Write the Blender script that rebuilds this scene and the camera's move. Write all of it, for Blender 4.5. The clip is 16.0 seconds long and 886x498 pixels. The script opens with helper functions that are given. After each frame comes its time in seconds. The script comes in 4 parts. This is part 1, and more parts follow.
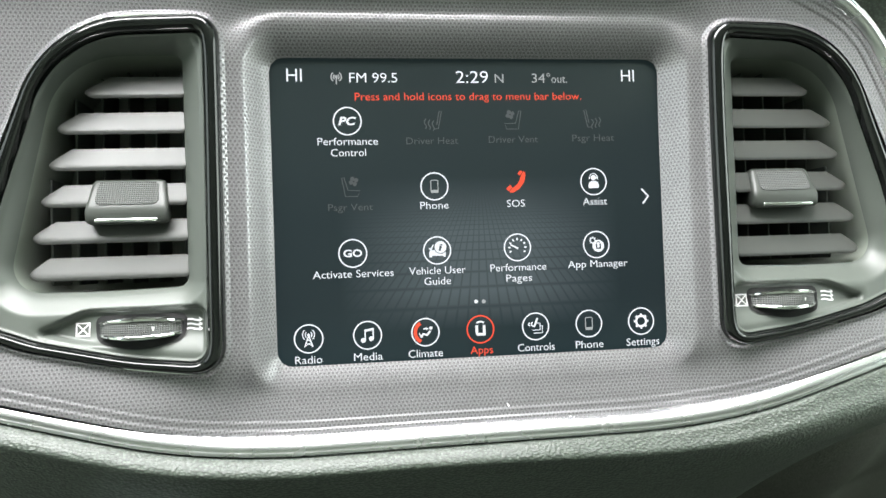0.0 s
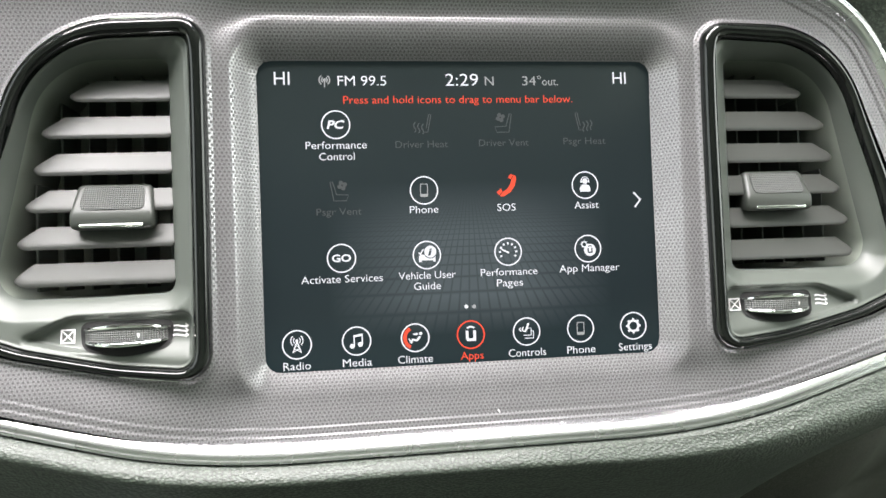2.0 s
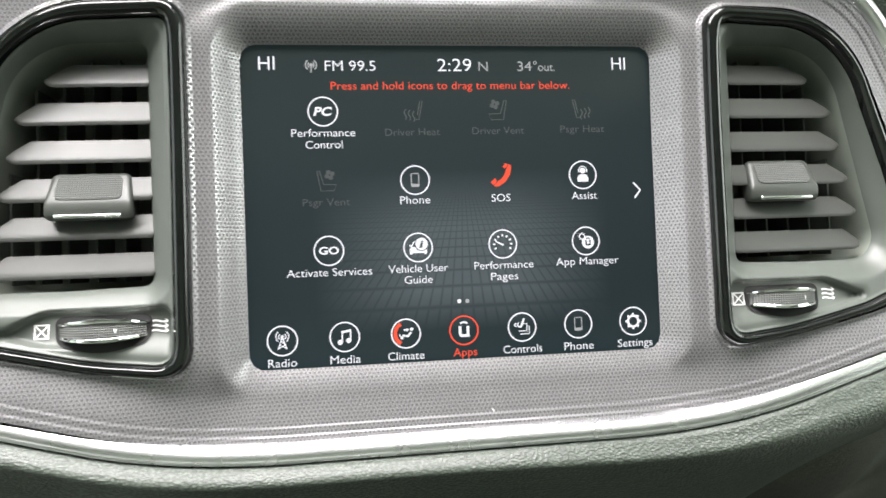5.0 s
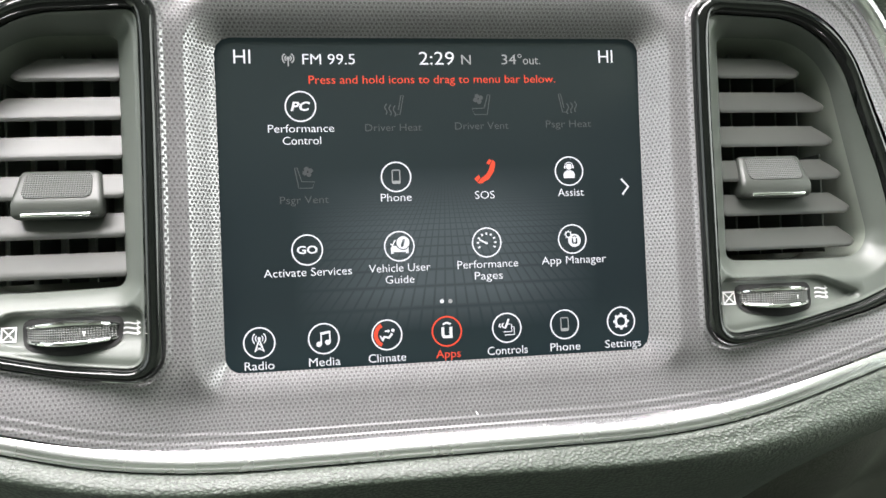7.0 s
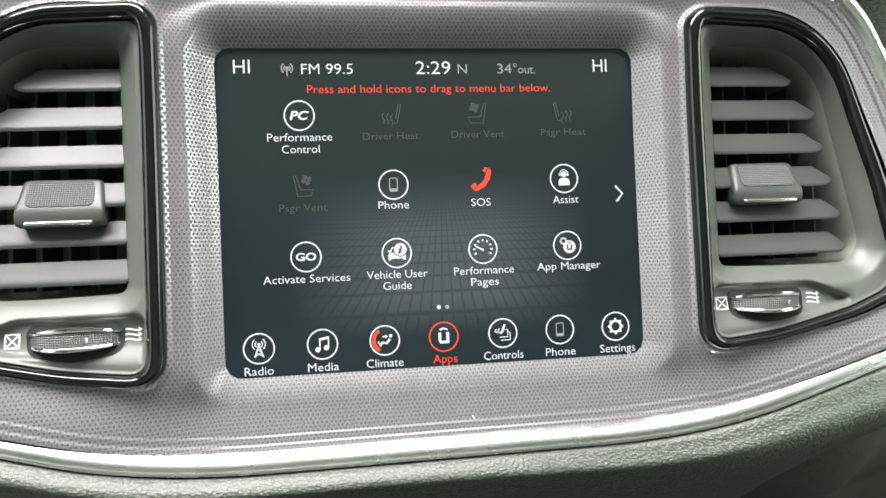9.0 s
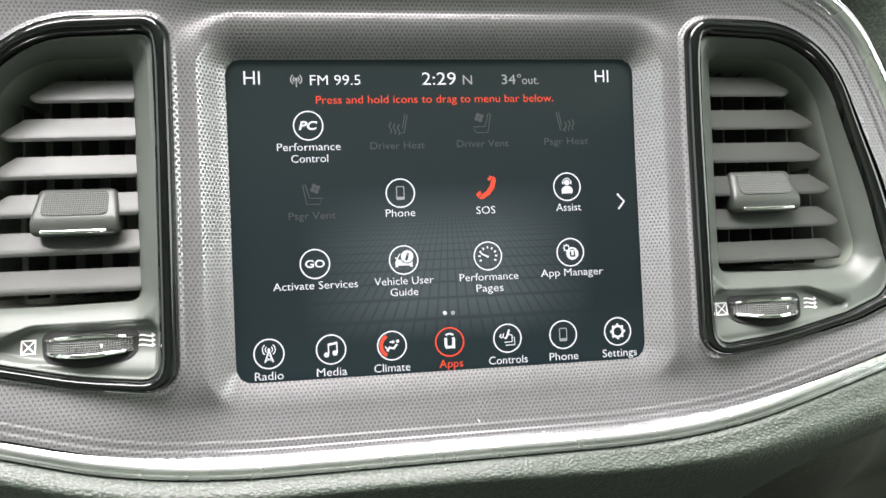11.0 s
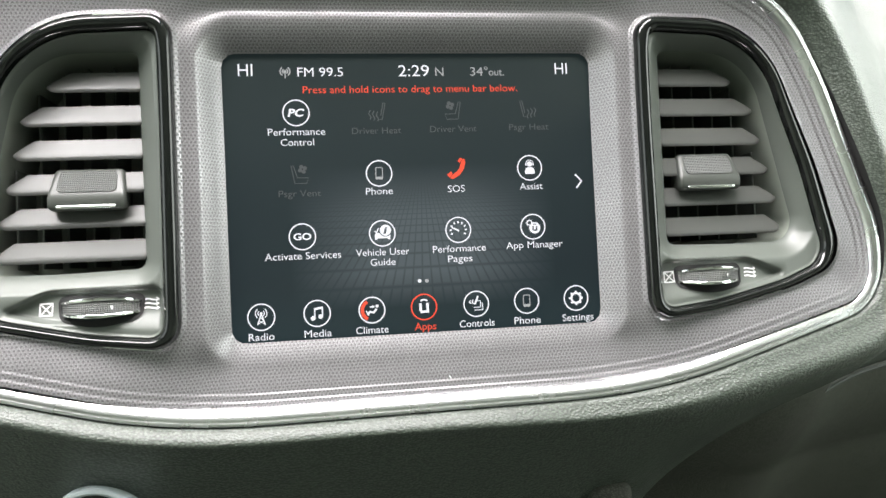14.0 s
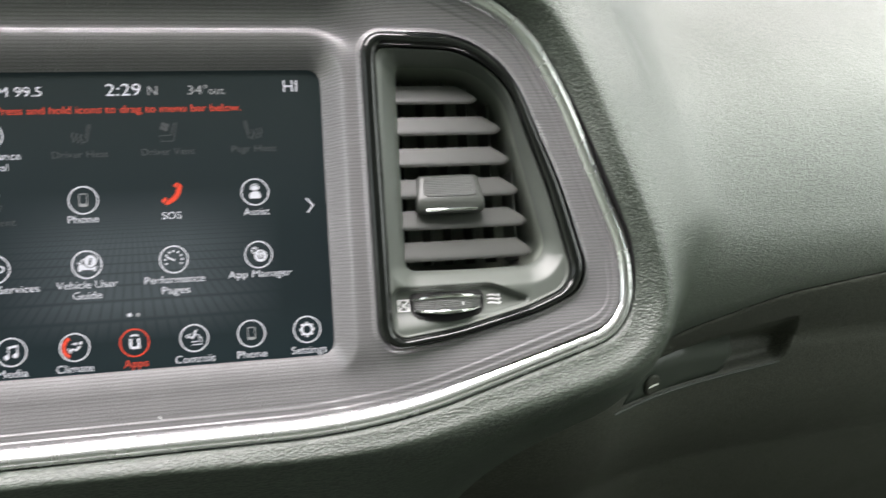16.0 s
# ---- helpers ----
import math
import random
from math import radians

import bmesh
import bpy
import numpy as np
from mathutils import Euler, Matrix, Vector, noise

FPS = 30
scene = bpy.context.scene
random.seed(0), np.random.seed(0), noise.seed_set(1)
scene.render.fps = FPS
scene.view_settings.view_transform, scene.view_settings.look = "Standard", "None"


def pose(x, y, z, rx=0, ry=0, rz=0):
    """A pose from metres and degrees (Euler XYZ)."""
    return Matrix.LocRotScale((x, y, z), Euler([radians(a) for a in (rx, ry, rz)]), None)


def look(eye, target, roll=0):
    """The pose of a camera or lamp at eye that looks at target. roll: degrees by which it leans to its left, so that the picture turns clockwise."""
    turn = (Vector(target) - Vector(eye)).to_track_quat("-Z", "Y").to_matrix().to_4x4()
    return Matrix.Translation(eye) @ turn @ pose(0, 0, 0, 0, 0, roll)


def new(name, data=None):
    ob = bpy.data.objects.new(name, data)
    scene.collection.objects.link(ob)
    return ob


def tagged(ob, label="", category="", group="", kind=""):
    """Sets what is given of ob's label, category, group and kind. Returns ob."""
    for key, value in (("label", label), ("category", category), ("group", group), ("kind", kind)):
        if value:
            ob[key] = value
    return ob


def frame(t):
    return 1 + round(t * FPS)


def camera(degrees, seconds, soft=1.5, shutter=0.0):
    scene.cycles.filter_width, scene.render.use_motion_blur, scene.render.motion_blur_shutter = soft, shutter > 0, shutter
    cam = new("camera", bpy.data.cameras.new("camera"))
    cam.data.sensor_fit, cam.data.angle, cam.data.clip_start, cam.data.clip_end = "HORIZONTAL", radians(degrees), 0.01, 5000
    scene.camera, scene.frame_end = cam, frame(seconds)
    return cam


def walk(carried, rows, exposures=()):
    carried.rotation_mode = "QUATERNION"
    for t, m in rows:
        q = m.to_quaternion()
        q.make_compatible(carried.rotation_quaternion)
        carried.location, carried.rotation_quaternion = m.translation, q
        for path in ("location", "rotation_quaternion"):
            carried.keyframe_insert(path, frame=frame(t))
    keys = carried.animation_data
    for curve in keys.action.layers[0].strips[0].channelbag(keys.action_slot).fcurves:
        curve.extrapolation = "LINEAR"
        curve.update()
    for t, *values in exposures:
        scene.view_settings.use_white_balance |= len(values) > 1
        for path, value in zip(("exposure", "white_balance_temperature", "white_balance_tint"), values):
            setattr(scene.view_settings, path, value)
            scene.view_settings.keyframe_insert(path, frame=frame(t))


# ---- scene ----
from mathutils import geometry, kdtree

# The dashboard is laid out in its own axes, in millimetres: x right, y away from the viewer, z up along the display.
# BASE leans it back and lifts it to its height in the car.
BASE = pose(0, 0, 0.80, -18, 0, 0)
cam = camera(64.19, 16.0, soft=1.5, shutter=0.5)
# seconds, eye (metres), yaw, pitch, roll (degrees) in the dashboard's axes
PATH = [
    (0.0, -0.0553, -0.3021, -0.0243, -7.93, 1.34, -2.05),
    (0.5, -0.0556, -0.2986, -0.0265, -7.90, 1.43, -2.05),
    (1.0, -0.0528, -0.2969, -0.0259, -7.84, 1.40, -2.10),
    (1.5, -0.0509, -0.2962, -0.0256, -7.91, 1.47, -2.16),
    (2.0, -0.0506, -0.2997, -0.0227, -7.95, 1.39, -2.18),
    (2.5, -0.0546, -0.3049, -0.0204, -7.80, 1.36, -2.18),
    (3.0, -0.0481, -0.2994, -0.0193, -7.86, 1.32, -2.21),
    (3.5, -0.0518, -0.2994, -0.0205, -7.92, 1.29, -2.19),
    (4.0, -0.0511, -0.2954, -0.0232, -7.93, 1.46, -2.24),
    (4.5, -0.0524, -0.2929, -0.0257, -7.95, 1.49, -2.23),
    (5.0, -0.0460, -0.2881, -0.0254, -8.00, 1.32, -2.22),
    (5.2, -0.0416, -0.2850, -0.0255, -8.03, 1.42, -2.26),
    (7.5, -0.0383, -0.2809, -0.0248, -8.16, 1.03, -2.40),
    (8.0, -0.0380, -0.2825, -0.0235, -8.20, 1.04, -2.44),
    (8.5, -0.0374, -0.2850, -0.0223, -8.16, 1.10, -2.46),
    (10.8, -0.0418, -0.2857, -0.0236, -8.39, 1.28, -2.51),
    (11.0, -0.0418, -0.2911, -0.0207, -8.33, 1.34, -2.52),
    (11.5, -0.0567, -0.2914, -0.0254, -8.44, 1.33, -2.47),
    (12.0, -0.0517, -0.3026, -0.0220, -8.39, 1.35, -2.53),
    (12.5, -0.0576, -0.3152, -0.0230, -8.45, 1.60, -2.62),
    (13.0, -0.0542, -0.3245, -0.0227, -8.49, 1.47, -2.67),
    (13.5, -0.0455, -0.3238, -0.0335, -8.53, 1.68, -2.75),
    (14.0, -0.0376, -0.3249, -0.0353, -8.69, 1.60, -2.77),
    (14.5, -0.0325, -0.3241, -0.0365, -8.73, 1.48, -2.83),
    (15.0, -0.0048, -0.3244, -0.0362, -9.09, 1.34, -2.99),
    (15.5, 0.0390, -0.3232, -0.0333, -9.91, 1.71, -3.15),
    (16.0, 0.0787, -0.3255, -0.0283, -10.60, 1.51, -3.51),
]


def eye_pose(x, y, z, yaw, pitch, roll):
    a, b = radians(yaw), radians(pitch)
    ahead = Vector((-math.sin(a) * math.cos(b), math.cos(a) * math.cos(b), math.sin(b)))
    eye = Vector((x, y, z))
    return BASE @ look(eye, eye + ahead, roll)


walk(cam, [(t, eye_pose(*p)) for t, *p in PATH], exposures=[(0.0, 0.27, 6380, 5), (1.0, 0.25, 6480, 9), (2.5, 0.26, 6540, 10), (15.0, 0.24, 6540, 10), (15.5, 0.15, 6560, 11), (16.0, -0.08, 6560, 12)])

# ---- light ----
world = bpy.data.worlds.new("world")
scene.world = world
world.use_nodes = True
sky = world.node_tree.nodes.new("ShaderNodeTexSky")
sky.sky_type = "NISHITA"
sky.sun_disc = False
sky.sun_elevation = radians(40)
sky.sun_rotation = radians(200)
world.node_tree.links.new(sky.outputs[0], world.node_tree.nodes["Background"].inputs[0])
world.node_tree.nodes["Background"].inputs[1].default_value = 0.06


def opening_light(name, eye, target, w, h, watts, colour=(1, 1, 1)):
    """An area lamp that stands in for light through an unseen opening of the car."""
    lamp = bpy.data.lights.new(name, "AREA")
    lamp.shape, lamp.size, lamp.size_y, lamp.energy, lamp.color = "RECTANGLE", w, h, watts, colour
    ob = new(name, lamp)
    ob.matrix_world = look(eye, target)
    return ob


opening_light("windscreen_light", (0.35, 0.36, 1.42), (0.35, 0.10, 0.85), 2.5, 0.78, 28, (1, 0.965, 0.93))
# unseen roof lamp, added to brighten slats, lip and bevels from above
opening_light("added_overhead_light", (-0.21, -0.14, 1.56), (-0.21, -0.13, 0.8), 0.94, 0.40, 30.5, (1, 0.962, 0.963))
opening_light("driver_window_light", (-0.92, -0.13, 1.09), (0, -0.1, 1.0), 0.95, 0.56, 3.2, (0.93, 1, 0.92))
opening_light("passenger_window_light", (0.92, -0.13, 1.11), (0, -0.1, 1.0), 0.95, 0.52, 8, (0.93, 1, 0.92))



# ---- materials ----
class Nodes:
    """A small writer of node trees."""

    def __init__(self, name):
        self.m = bpy.data.materials.new(name)
        self.m.use_nodes = True
        self.t = self.m.node_tree
        self.p = self.t.nodes["Principled BSDF"]
        self.coord = self.t.nodes.new("ShaderNodeTexCoord").outputs["Object"]

    def put(self, socket, value):
        if hasattr(value, "is_output"):
            self.t.links.new(value, socket)
        elif isinstance(value, (tuple, list)) and len(value) == 3 and socket.type == "RGBA":
            socket.default_value = (*value, 1)
        else:
            socket.default_value = value

    def node(self, kind, out=0, **settings):
        n = self.t.nodes.new(kind)
        for k, v in settings.items():
            if k.startswith("i_"):
                self.put(n.inputs[int(k[2:])], v)
            elif k == "operation":
                n.operation = v
            elif k == "feature":
                n.feature = v
            elif k == "clamp":
                n.use_clamp = v
        return n.outputs[out]

    def math(self, op, a, b=0.0, c=0.0, clamp=False):
        return self.node("ShaderNodeMath", operation=op, i_0=a, i_1=b, i_2=c, clamp=clamp)

    def noise(self, scale, detail=3.0, rough=0.5, vec=None):
        n = self.t.nodes.new("ShaderNodeTexNoise")
        self.put(n.inputs["Vector"], vec or self.coord)
        n.inputs["Scale"].default_value, n.inputs["Detail"].default_value, n.inputs["Roughness"].default_value = scale, detail, rough
        return n.outputs["Fac"]

    def voronoi(self, scale, out="Distance", feature="F1", vec=None):
        n = self.t.nodes.new("ShaderNodeTexVoronoi")
        n.feature = feature
        self.put(n.inputs["Vector"], vec or self.coord)
        n.inputs["Scale"].default_value = scale
        return n.outputs[out]

    def mix(self, f, a, b):
        n = self.t.nodes.new("ShaderNodeMix")
        n.data_type = "RGBA"
        self.put(n.inputs[0], f), self.put(n.inputs[6], a), self.put(n.inputs[7], b)
        return n.outputs[2]

    def ramp(self, value, lo, hi, a=0.0, b=1.0):
        n = self.t.nodes.new("ShaderNodeMapRange")
        self.put(n.inputs[0], value)
        for k, v in zip((1, 2, 3, 4), (lo, hi, a, b)):
            n.inputs[k].default_value = v
        return n.outputs[0]

    def bump(self, height, strength, distance, normal=None):
        n = self.t.nodes.new("ShaderNodeBump")
        n.inputs["Strength"].default_value, n.inputs["Distance"].default_value = strength, distance
        self.put(n.inputs["Height"], height)
        if normal:
            self.put(n.inputs["Normal"], normal)
        return n.outputs[0]

    def set(self, **values):
        names = {"colour": "Base Color", "rough": "Roughness", "metal": "Metallic", "normal": "Normal", "glow": "Emission Color",
                 "power": "Emission Strength", "coat": "Coat Weight", "coat_rough": "Coat Roughness", "spec": "Specular IOR Level"}
        for k, v in values.items():
            self.put(self.p.inputs[names[k]], v)
        return self.m

    def xz(self, vec=None):
        s = self.t.nodes.new("ShaderNodeSeparateXYZ")
        self.put(s.inputs[0], vec or self.coord)
        return s.outputs[0], s.outputs[2]


def hex_dots(n, pitch, vec):
    """Distance, in pitches, to the nearest point of a hexagonal lattice in the x-z plane."""
    x, z = n.xz(vec)
    x, z = n.math("DIVIDE", x, pitch), n.math("DIVIDE", z, pitch)

    def lattice(dx, dz):
        a = n.math("SUBTRACT", n.math("FLOORED_MODULO", n.math("ADD", z, dx), math.sqrt(3)), math.sqrt(3) / 2)
        b = n.math("SUBTRACT", n.math("FLOORED_MODULO", n.math("ADD", x, dz), 1.0), 0.5)
        return n.math("SQRT", n.math("ADD", n.math("MULTIPLY", a, a), n.math("MULTIPLY", b, b)))

    return n.math("MINIMUM", lattice(0, 0), lattice(math.sqrt(3) / 2, 0.5))


def silver_perforated():
    n = Nodes("silver_perforated_trim")
    lay = n.t.nodes.new("ShaderNodeAttribute")
    lay.attribute_name = "film"  # place on the film, which follows the bevels
    d = hex_dots(n, 0.00174, lay.outputs["Vector"])
    hole = n.ramp(d, 0.29, 0.38, 1, 0)
    wear, smudge = n.noise(60, 4), n.noise(9, 3)
    film = n.mix(n.ramp(wear, 0.35, 0.7), (0.296, 0.290, 0.299), (0.326, 0.319, 0.329))
    colour = n.mix(n.math("MULTIPLY", hole, 0.92), film, (0.062, 0.061, 0.062))
    height = n.math("SUBTRACT", n.math("MULTIPLY", n.noise(5000, 2), 0.06), hole)
    rough = n.math("ADD", n.ramp(smudge, 0.25, 0.75, 0.255, 0.275), n.math("MULTIPLY", hole, 0.25))
    return n.set(colour=colour, metal=n.math("MULTIPLY_ADD", hole, -0.52, 0.52), rough=rough, spec=n.math("MULTIPLY_ADD", hole, -0.35, 0.5), normal=n.bump(height, 0.12, 0.0003))


def grained(name, colour, other, rough, grain=0.0009, strength=0.5, spec=0.5, coat=0.0):
    n = Nodes(name)
    wide = n.t.nodes.new("ShaderNodeMapping")
    n.put(wide.inputs[0], n.coord)
    wide.inputs[3].default_value = (0.7, 1, 1)
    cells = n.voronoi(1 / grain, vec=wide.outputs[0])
    fine = n.noise(2.4 / grain, 3)
    big = n.noise(14, 4)
    creases = n.noise(0.3 / grain, 2, vec=wide.outputs[0])
    height = n.math("ADD", n.math("ADD", cells, n.math("MULTIPLY", fine, 0.5)), n.math("MULTIPLY", creases, 0.8))
    # shade of the creases is put into the colour, along the bump's cells
    crease_shaded = n.mix(n.ramp(cells, 0.2, 0.6, 0, 0.75), n.mix(n.ramp(big, 0.3, 0.7), colour, other), tuple(c * 0.3 for c in colour))
    return n.set(colour=crease_shaded, rough=n.ramp(big, 0.3, 0.7, rough - 0.05, rough + 0.06), spec=spec, coat=coat, coat_rough=0.28, normal=n.bump(height, strength, grain * 0.45))


def satin(name, colour, rough, metal=0.0, coat=0.0, speck=0.06, bump=0.05, spec=0.5):
    n = Nodes(name)
    big, fine = n.noise(45, 4), n.noise(2600, 2)
    dark = tuple(c * (1 - speck) for c in colour)
    return n.set(colour=n.mix(n.ramp(big, 0.3, 0.7), colour, dark), rough=n.ramp(big, 0.3, 0.7, rough * 0.92, rough * 1.08), metal=metal,
                 coat=coat, coat_rough=0.06, spec=spec, normal=n.bump(fine, bump, 0.0002))


def glow(name, colour, power):
    n = Nodes(name)
    return n.set(colour=(0.01, 0.01, 0.01), rough=0.3, glow=colour, power=power)


def display_glass():
    """Dark picture of the display: a faint tiled floor that fades out, under glossy glass."""
    n = Nodes("display_picture")
    x, z = n.xz()
    x, z = n.math("MULTIPLY", x, 1000), n.math("MULTIPLY", z, 1000)
    depth = n.math("MAXIMUM", n.math("SUBTRACT", 22.0, z), 1.0)  # below the vanishing line
    u = n.math("DIVIDE", n.math("MULTIPLY", n.math("SUBTRACT", x, 4.0), 14.0), depth)
    v = n.math("DIVIDE", 420.0, depth)
    lu = n.ramp(n.math("ABSOLUTE", n.math("SUBTRACT", n.math("FRACT", u), 0.5)), 0.0, 0.16, 1, 0)
    lv = n.ramp(n.math("ABSOLUTE", n.math("SUBTRACT", n.math("FRACT", v), 0.5)), 0.0, 0.14, 1, 0)
    joints = n.math("MAXIMUM", lu, lv)
    fall_z = n.math("MULTIPLY", n.ramp(z, 14, -10, 0, 1), n.ramp(z, -52, -36, 0, 1))
    fall_x = n.ramp(n.math("ABSOLUTE", n.math("SUBTRACT", x, 4.0)), 20, 62, 1, 0)
    lit = n.math("MULTIPLY", fall_z, fall_x)
    floor_light = n.math("MULTIPLY", lit, n.math("SUBTRACT", 1.0, n.math("MULTIPLY", joints, 0.5)))
    high = n.ramp(z, -35, 45, 0, 0.005)  # the picture gets lighter towards the top
    base = n.math("ADD", n.math("ADD", 0.0046, high), n.math("MULTIPLY", floor_light, 0.064))
    low = n.ramp(z, -40, -60, 0, 0.004)
    colour = n.node("ShaderNodeCombineColor", i_0=base, i_1=n.math("ADD", n.math("MULTIPLY_ADD", base, 1.12, 0.0035), n.math("MULTIPLY", low, 0.7)),
                    i_2=n.math("ADD", n.math("SUBTRACT", n.math("MULTIPLY_ADD", base, 1.2, 0.0062), n.math("MULTIPLY", high, 0.6)), low))
    dust = n.noise(900, 3)
    return n.set(colour=(0.010, 0.0135, 0.0145), rough=n.ramp(dust, 0.3, 0.7, 0.1, 0.16), glow=colour, power=1.0, spec=0.3)


def knurled(name):
    n = Nodes(name)
    x, z = n.xz()
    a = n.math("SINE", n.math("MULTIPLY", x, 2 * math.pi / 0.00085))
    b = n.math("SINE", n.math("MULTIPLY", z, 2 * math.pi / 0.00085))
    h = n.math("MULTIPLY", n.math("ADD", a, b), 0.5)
    # grooves take the darker colour, following the bump
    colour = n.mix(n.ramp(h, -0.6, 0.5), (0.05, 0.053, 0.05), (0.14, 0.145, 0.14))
    return n.set(colour=colour, rough=0.42, normal=n.bump(h, 0.7, 0.0004))


SILVER = silver_perforated()
CHROME = satin("satin_chrome", (0.87, 0.87, 0.88), 0.27, metal=1.0, speck=0.03, bump=0.02)
BRIGHT = satin("polished_chrome", (0.9, 0.9, 0.9), 0.1, metal=1.0, speck=0.02, bump=0.0)
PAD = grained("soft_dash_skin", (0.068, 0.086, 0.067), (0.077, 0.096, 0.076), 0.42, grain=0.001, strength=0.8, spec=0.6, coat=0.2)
LATCH = satin("latch_plastic", (0.020, 0.027, 0.0205), 0.42, spec=0.3)
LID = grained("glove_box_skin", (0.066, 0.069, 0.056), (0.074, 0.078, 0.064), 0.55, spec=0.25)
GLOSS = satin("piano_black", (0.005, 0.006, 0.0055), 0.05, coat=0.4, spec=0.4, speck=0.1, bump=0.0)
GREY = satin("vent_grey_plastic", (0.094, 0.105, 0.093), 0.4)
SLAT = satin("slat_grey_plastic", (0.056, 0.058, 0.054), 0.35, speck=0.0, bump=0.0, spec=0.45)
KNOB = satin("knob_grey_plastic", (0.050, 0.055, 0.049), 0.4)
VANE = satin("vane_grey", (0.06, 0.07, 0.06), 0.6)
DARK = satin("cavity_black", (0.19, 0.21, 0.18), 0.7)
GAP = satin("gap_black", (0.006, 0.006, 0.006), 0.8)
KNURL = knurled("knurled_wheel")
MESH = knurled("knob_mesh_insert")
PRINT = satin("white_print", (0.8, 0.8, 0.8), 0.5)
PALE = satin("pale_ring", (0.36, 0.41, 0.42), 0.4)
DISPLAY = display_glass()
WHITE = glow("lit_white", (0.92, 0.93, 1.0), 0.95)
RED = glow("lit_red", (1.0, 0.08, 0.03), 0.95)
DIM = glow("lit_dim_grey", (0.55, 0.6, 0.62), 0.12)
MID = glow("lit_mid_grey", (0.77, 0.78, 0.8), 0.5)
# tones of the unseen cabin shell, set for the light it bounces
LINER = satin("roof_cloth", (0.64, 0.67, 0.62), 0.9)
TRIM = satin("door_trim", (0.45, 0.51, 0.43), 0.8)
REAR_DARK = satin("rear_wall_dark", (0.15, 0.16, 0.14), 0.9)
CARPET = satin("floor_carpet", (0.045, 0.05, 0.045), 0.95)


# ---- building helpers ----
MM = 0.001


def mesh_of(name, verts, faces, sharp=40):
    me = bpy.data.meshes.new(name)
    me.from_pydata([(x * MM, y * MM, z * MM) for x, y, z in verts], [], faces)
    me.validate()
    bm = bmesh.new()
    bm.from_mesh(me)
    bmesh.ops.remove_doubles(bm, verts=bm.verts, dist=1e-6)
    bmesh.ops.recalc_face_normals(bm, faces=bm.faces)
    bm.to_mesh(me)
    bm.free()
    me.polygons.foreach_set("use_smooth", [True] * len(me.polygons))
    me.set_sharp_from_angle(angle=radians(sharp))
    return me


def part(name, shape, material, parent, label="", sharp=40):
    """One mesh object under a thing or under a part. shape: vertices and faces in millimetres, in the dashboard's axes."""
    ob = new(name, mesh_of(name, *shape, sharp))
    ob.data.materials.append(material)
    ob.parent = parent
    return tagged(ob, label)


def thing(name, label, category, group="", kind=""):
    ob = new(name)
    ob.empty_display_size = 0.02
    ob.matrix_basis = BASE
    return tagged(ob, label, category, group, kind)


def solo(name, shape, material, label, category, kind="", sharp=40):
    ob = new(name, mesh_of(name, *shape, sharp))
    ob.data.materials.append(material)
    ob.matrix_basis = BASE
    return tagged(ob, label, category, "", kind)


def join(*shapes):
    verts, faces = [], []
    for v, f in shapes:
        k = len(verts)
        verts += [tuple(p) for p in v]
        faces += [tuple(i + k for i in q) for q in f]
    return verts, faces


def fillet(corners, step=1.2):
    """A closed outline from corners (x, z, radius), each rounded by its radius."""
    out = []
    for i, (x, z, r) in enumerate(corners):
        p, a, b = Vector((x, z)), Vector(corners[i - 1][:2]), Vector(corners[(i + 1) % len(corners)][:2])
        u, v = (a - p).normalized(), (b - p).normalized()
        half = math.acos(max(-1, min(1, u.dot(v)))) / 2
        if r <= 0 or half > 1.56:
            out.append(p)
            continue
        reach = min(r / math.tan(half), 0.49 * (a - p).length, 0.49 * (b - p).length)
        r = reach * math.tan(half)
        mid = p + (u + v).normalized() * (r / math.sin(half))
        s, e = p + u * reach - mid, p + v * reach - mid
        turn = math.atan2(s.x * e.y - s.y * e.x, s.dot(e))
        k = max(3, int(abs(turn) * r / step) + 2)
        for j in range(k + 1):
            w = turn * j / k
            out.append(mid + Vector((s.x * math.cos(w) - s.y * math.sin(w), s.x * math.sin(w) + s.y * math.cos(w))))
    return np.array([tuple(p) for p in out])


def resample(line, count, closed=True):
    pts = np.vstack([line, line[:1]]) if closed else np.asarray(line)
    s = np.r_[0, np.cumsum(np.linalg.norm(np.diff(pts, axis=0), axis=1))]
    at = np.linspace(0, s[-1], count + 1)[:-1] if closed else np.linspace(0, s[-1], count)
    return np.stack([np.interp(at, s, pts[:, 0]), np.interp(at, s, pts[:, 1])], 1)


def rays_from(line, centre, count):
    """Points of a star-shaped outline at even angles round centre, so that two outlines can be bridged."""
    fine = resample(line, 3000) - centre
    ang = np.unwrap(np.arctan2(fine[:, 1], fine[:, 0]))
    if ang[-1] < ang[0]:
        fine, ang = fine[::-1], ang[::-1]
    at = ang[0] + np.linspace(0, 2 * np.pi, count, endpoint=False)
    period = np.r_[ang, ang[0] + 2 * np.pi]
    ring = np.vstack([fine, fine[:1]])
    return np.stack([np.interp(at, period, ring[:, 0]), np.interp(at, period, ring[:, 1])], 1) + centre


def distance(points, line, closed=True):
    """Distance from each point to an outline."""
    a = np.asarray(line)
    b = np.roll(a, -1, 0) if closed else a[1:]
    a = a if closed else a[:-1]
    best = np.full(len(points), 1e9)
    for p, q in zip(a, b):
        d = q - p
        t = np.clip(((points - p) @ d) / max(d @ d, 1e-9), 0, 1)
        best = np.minimum(best, np.linalg.norm(points - p - t[:, None] * d, axis=1))
    return best


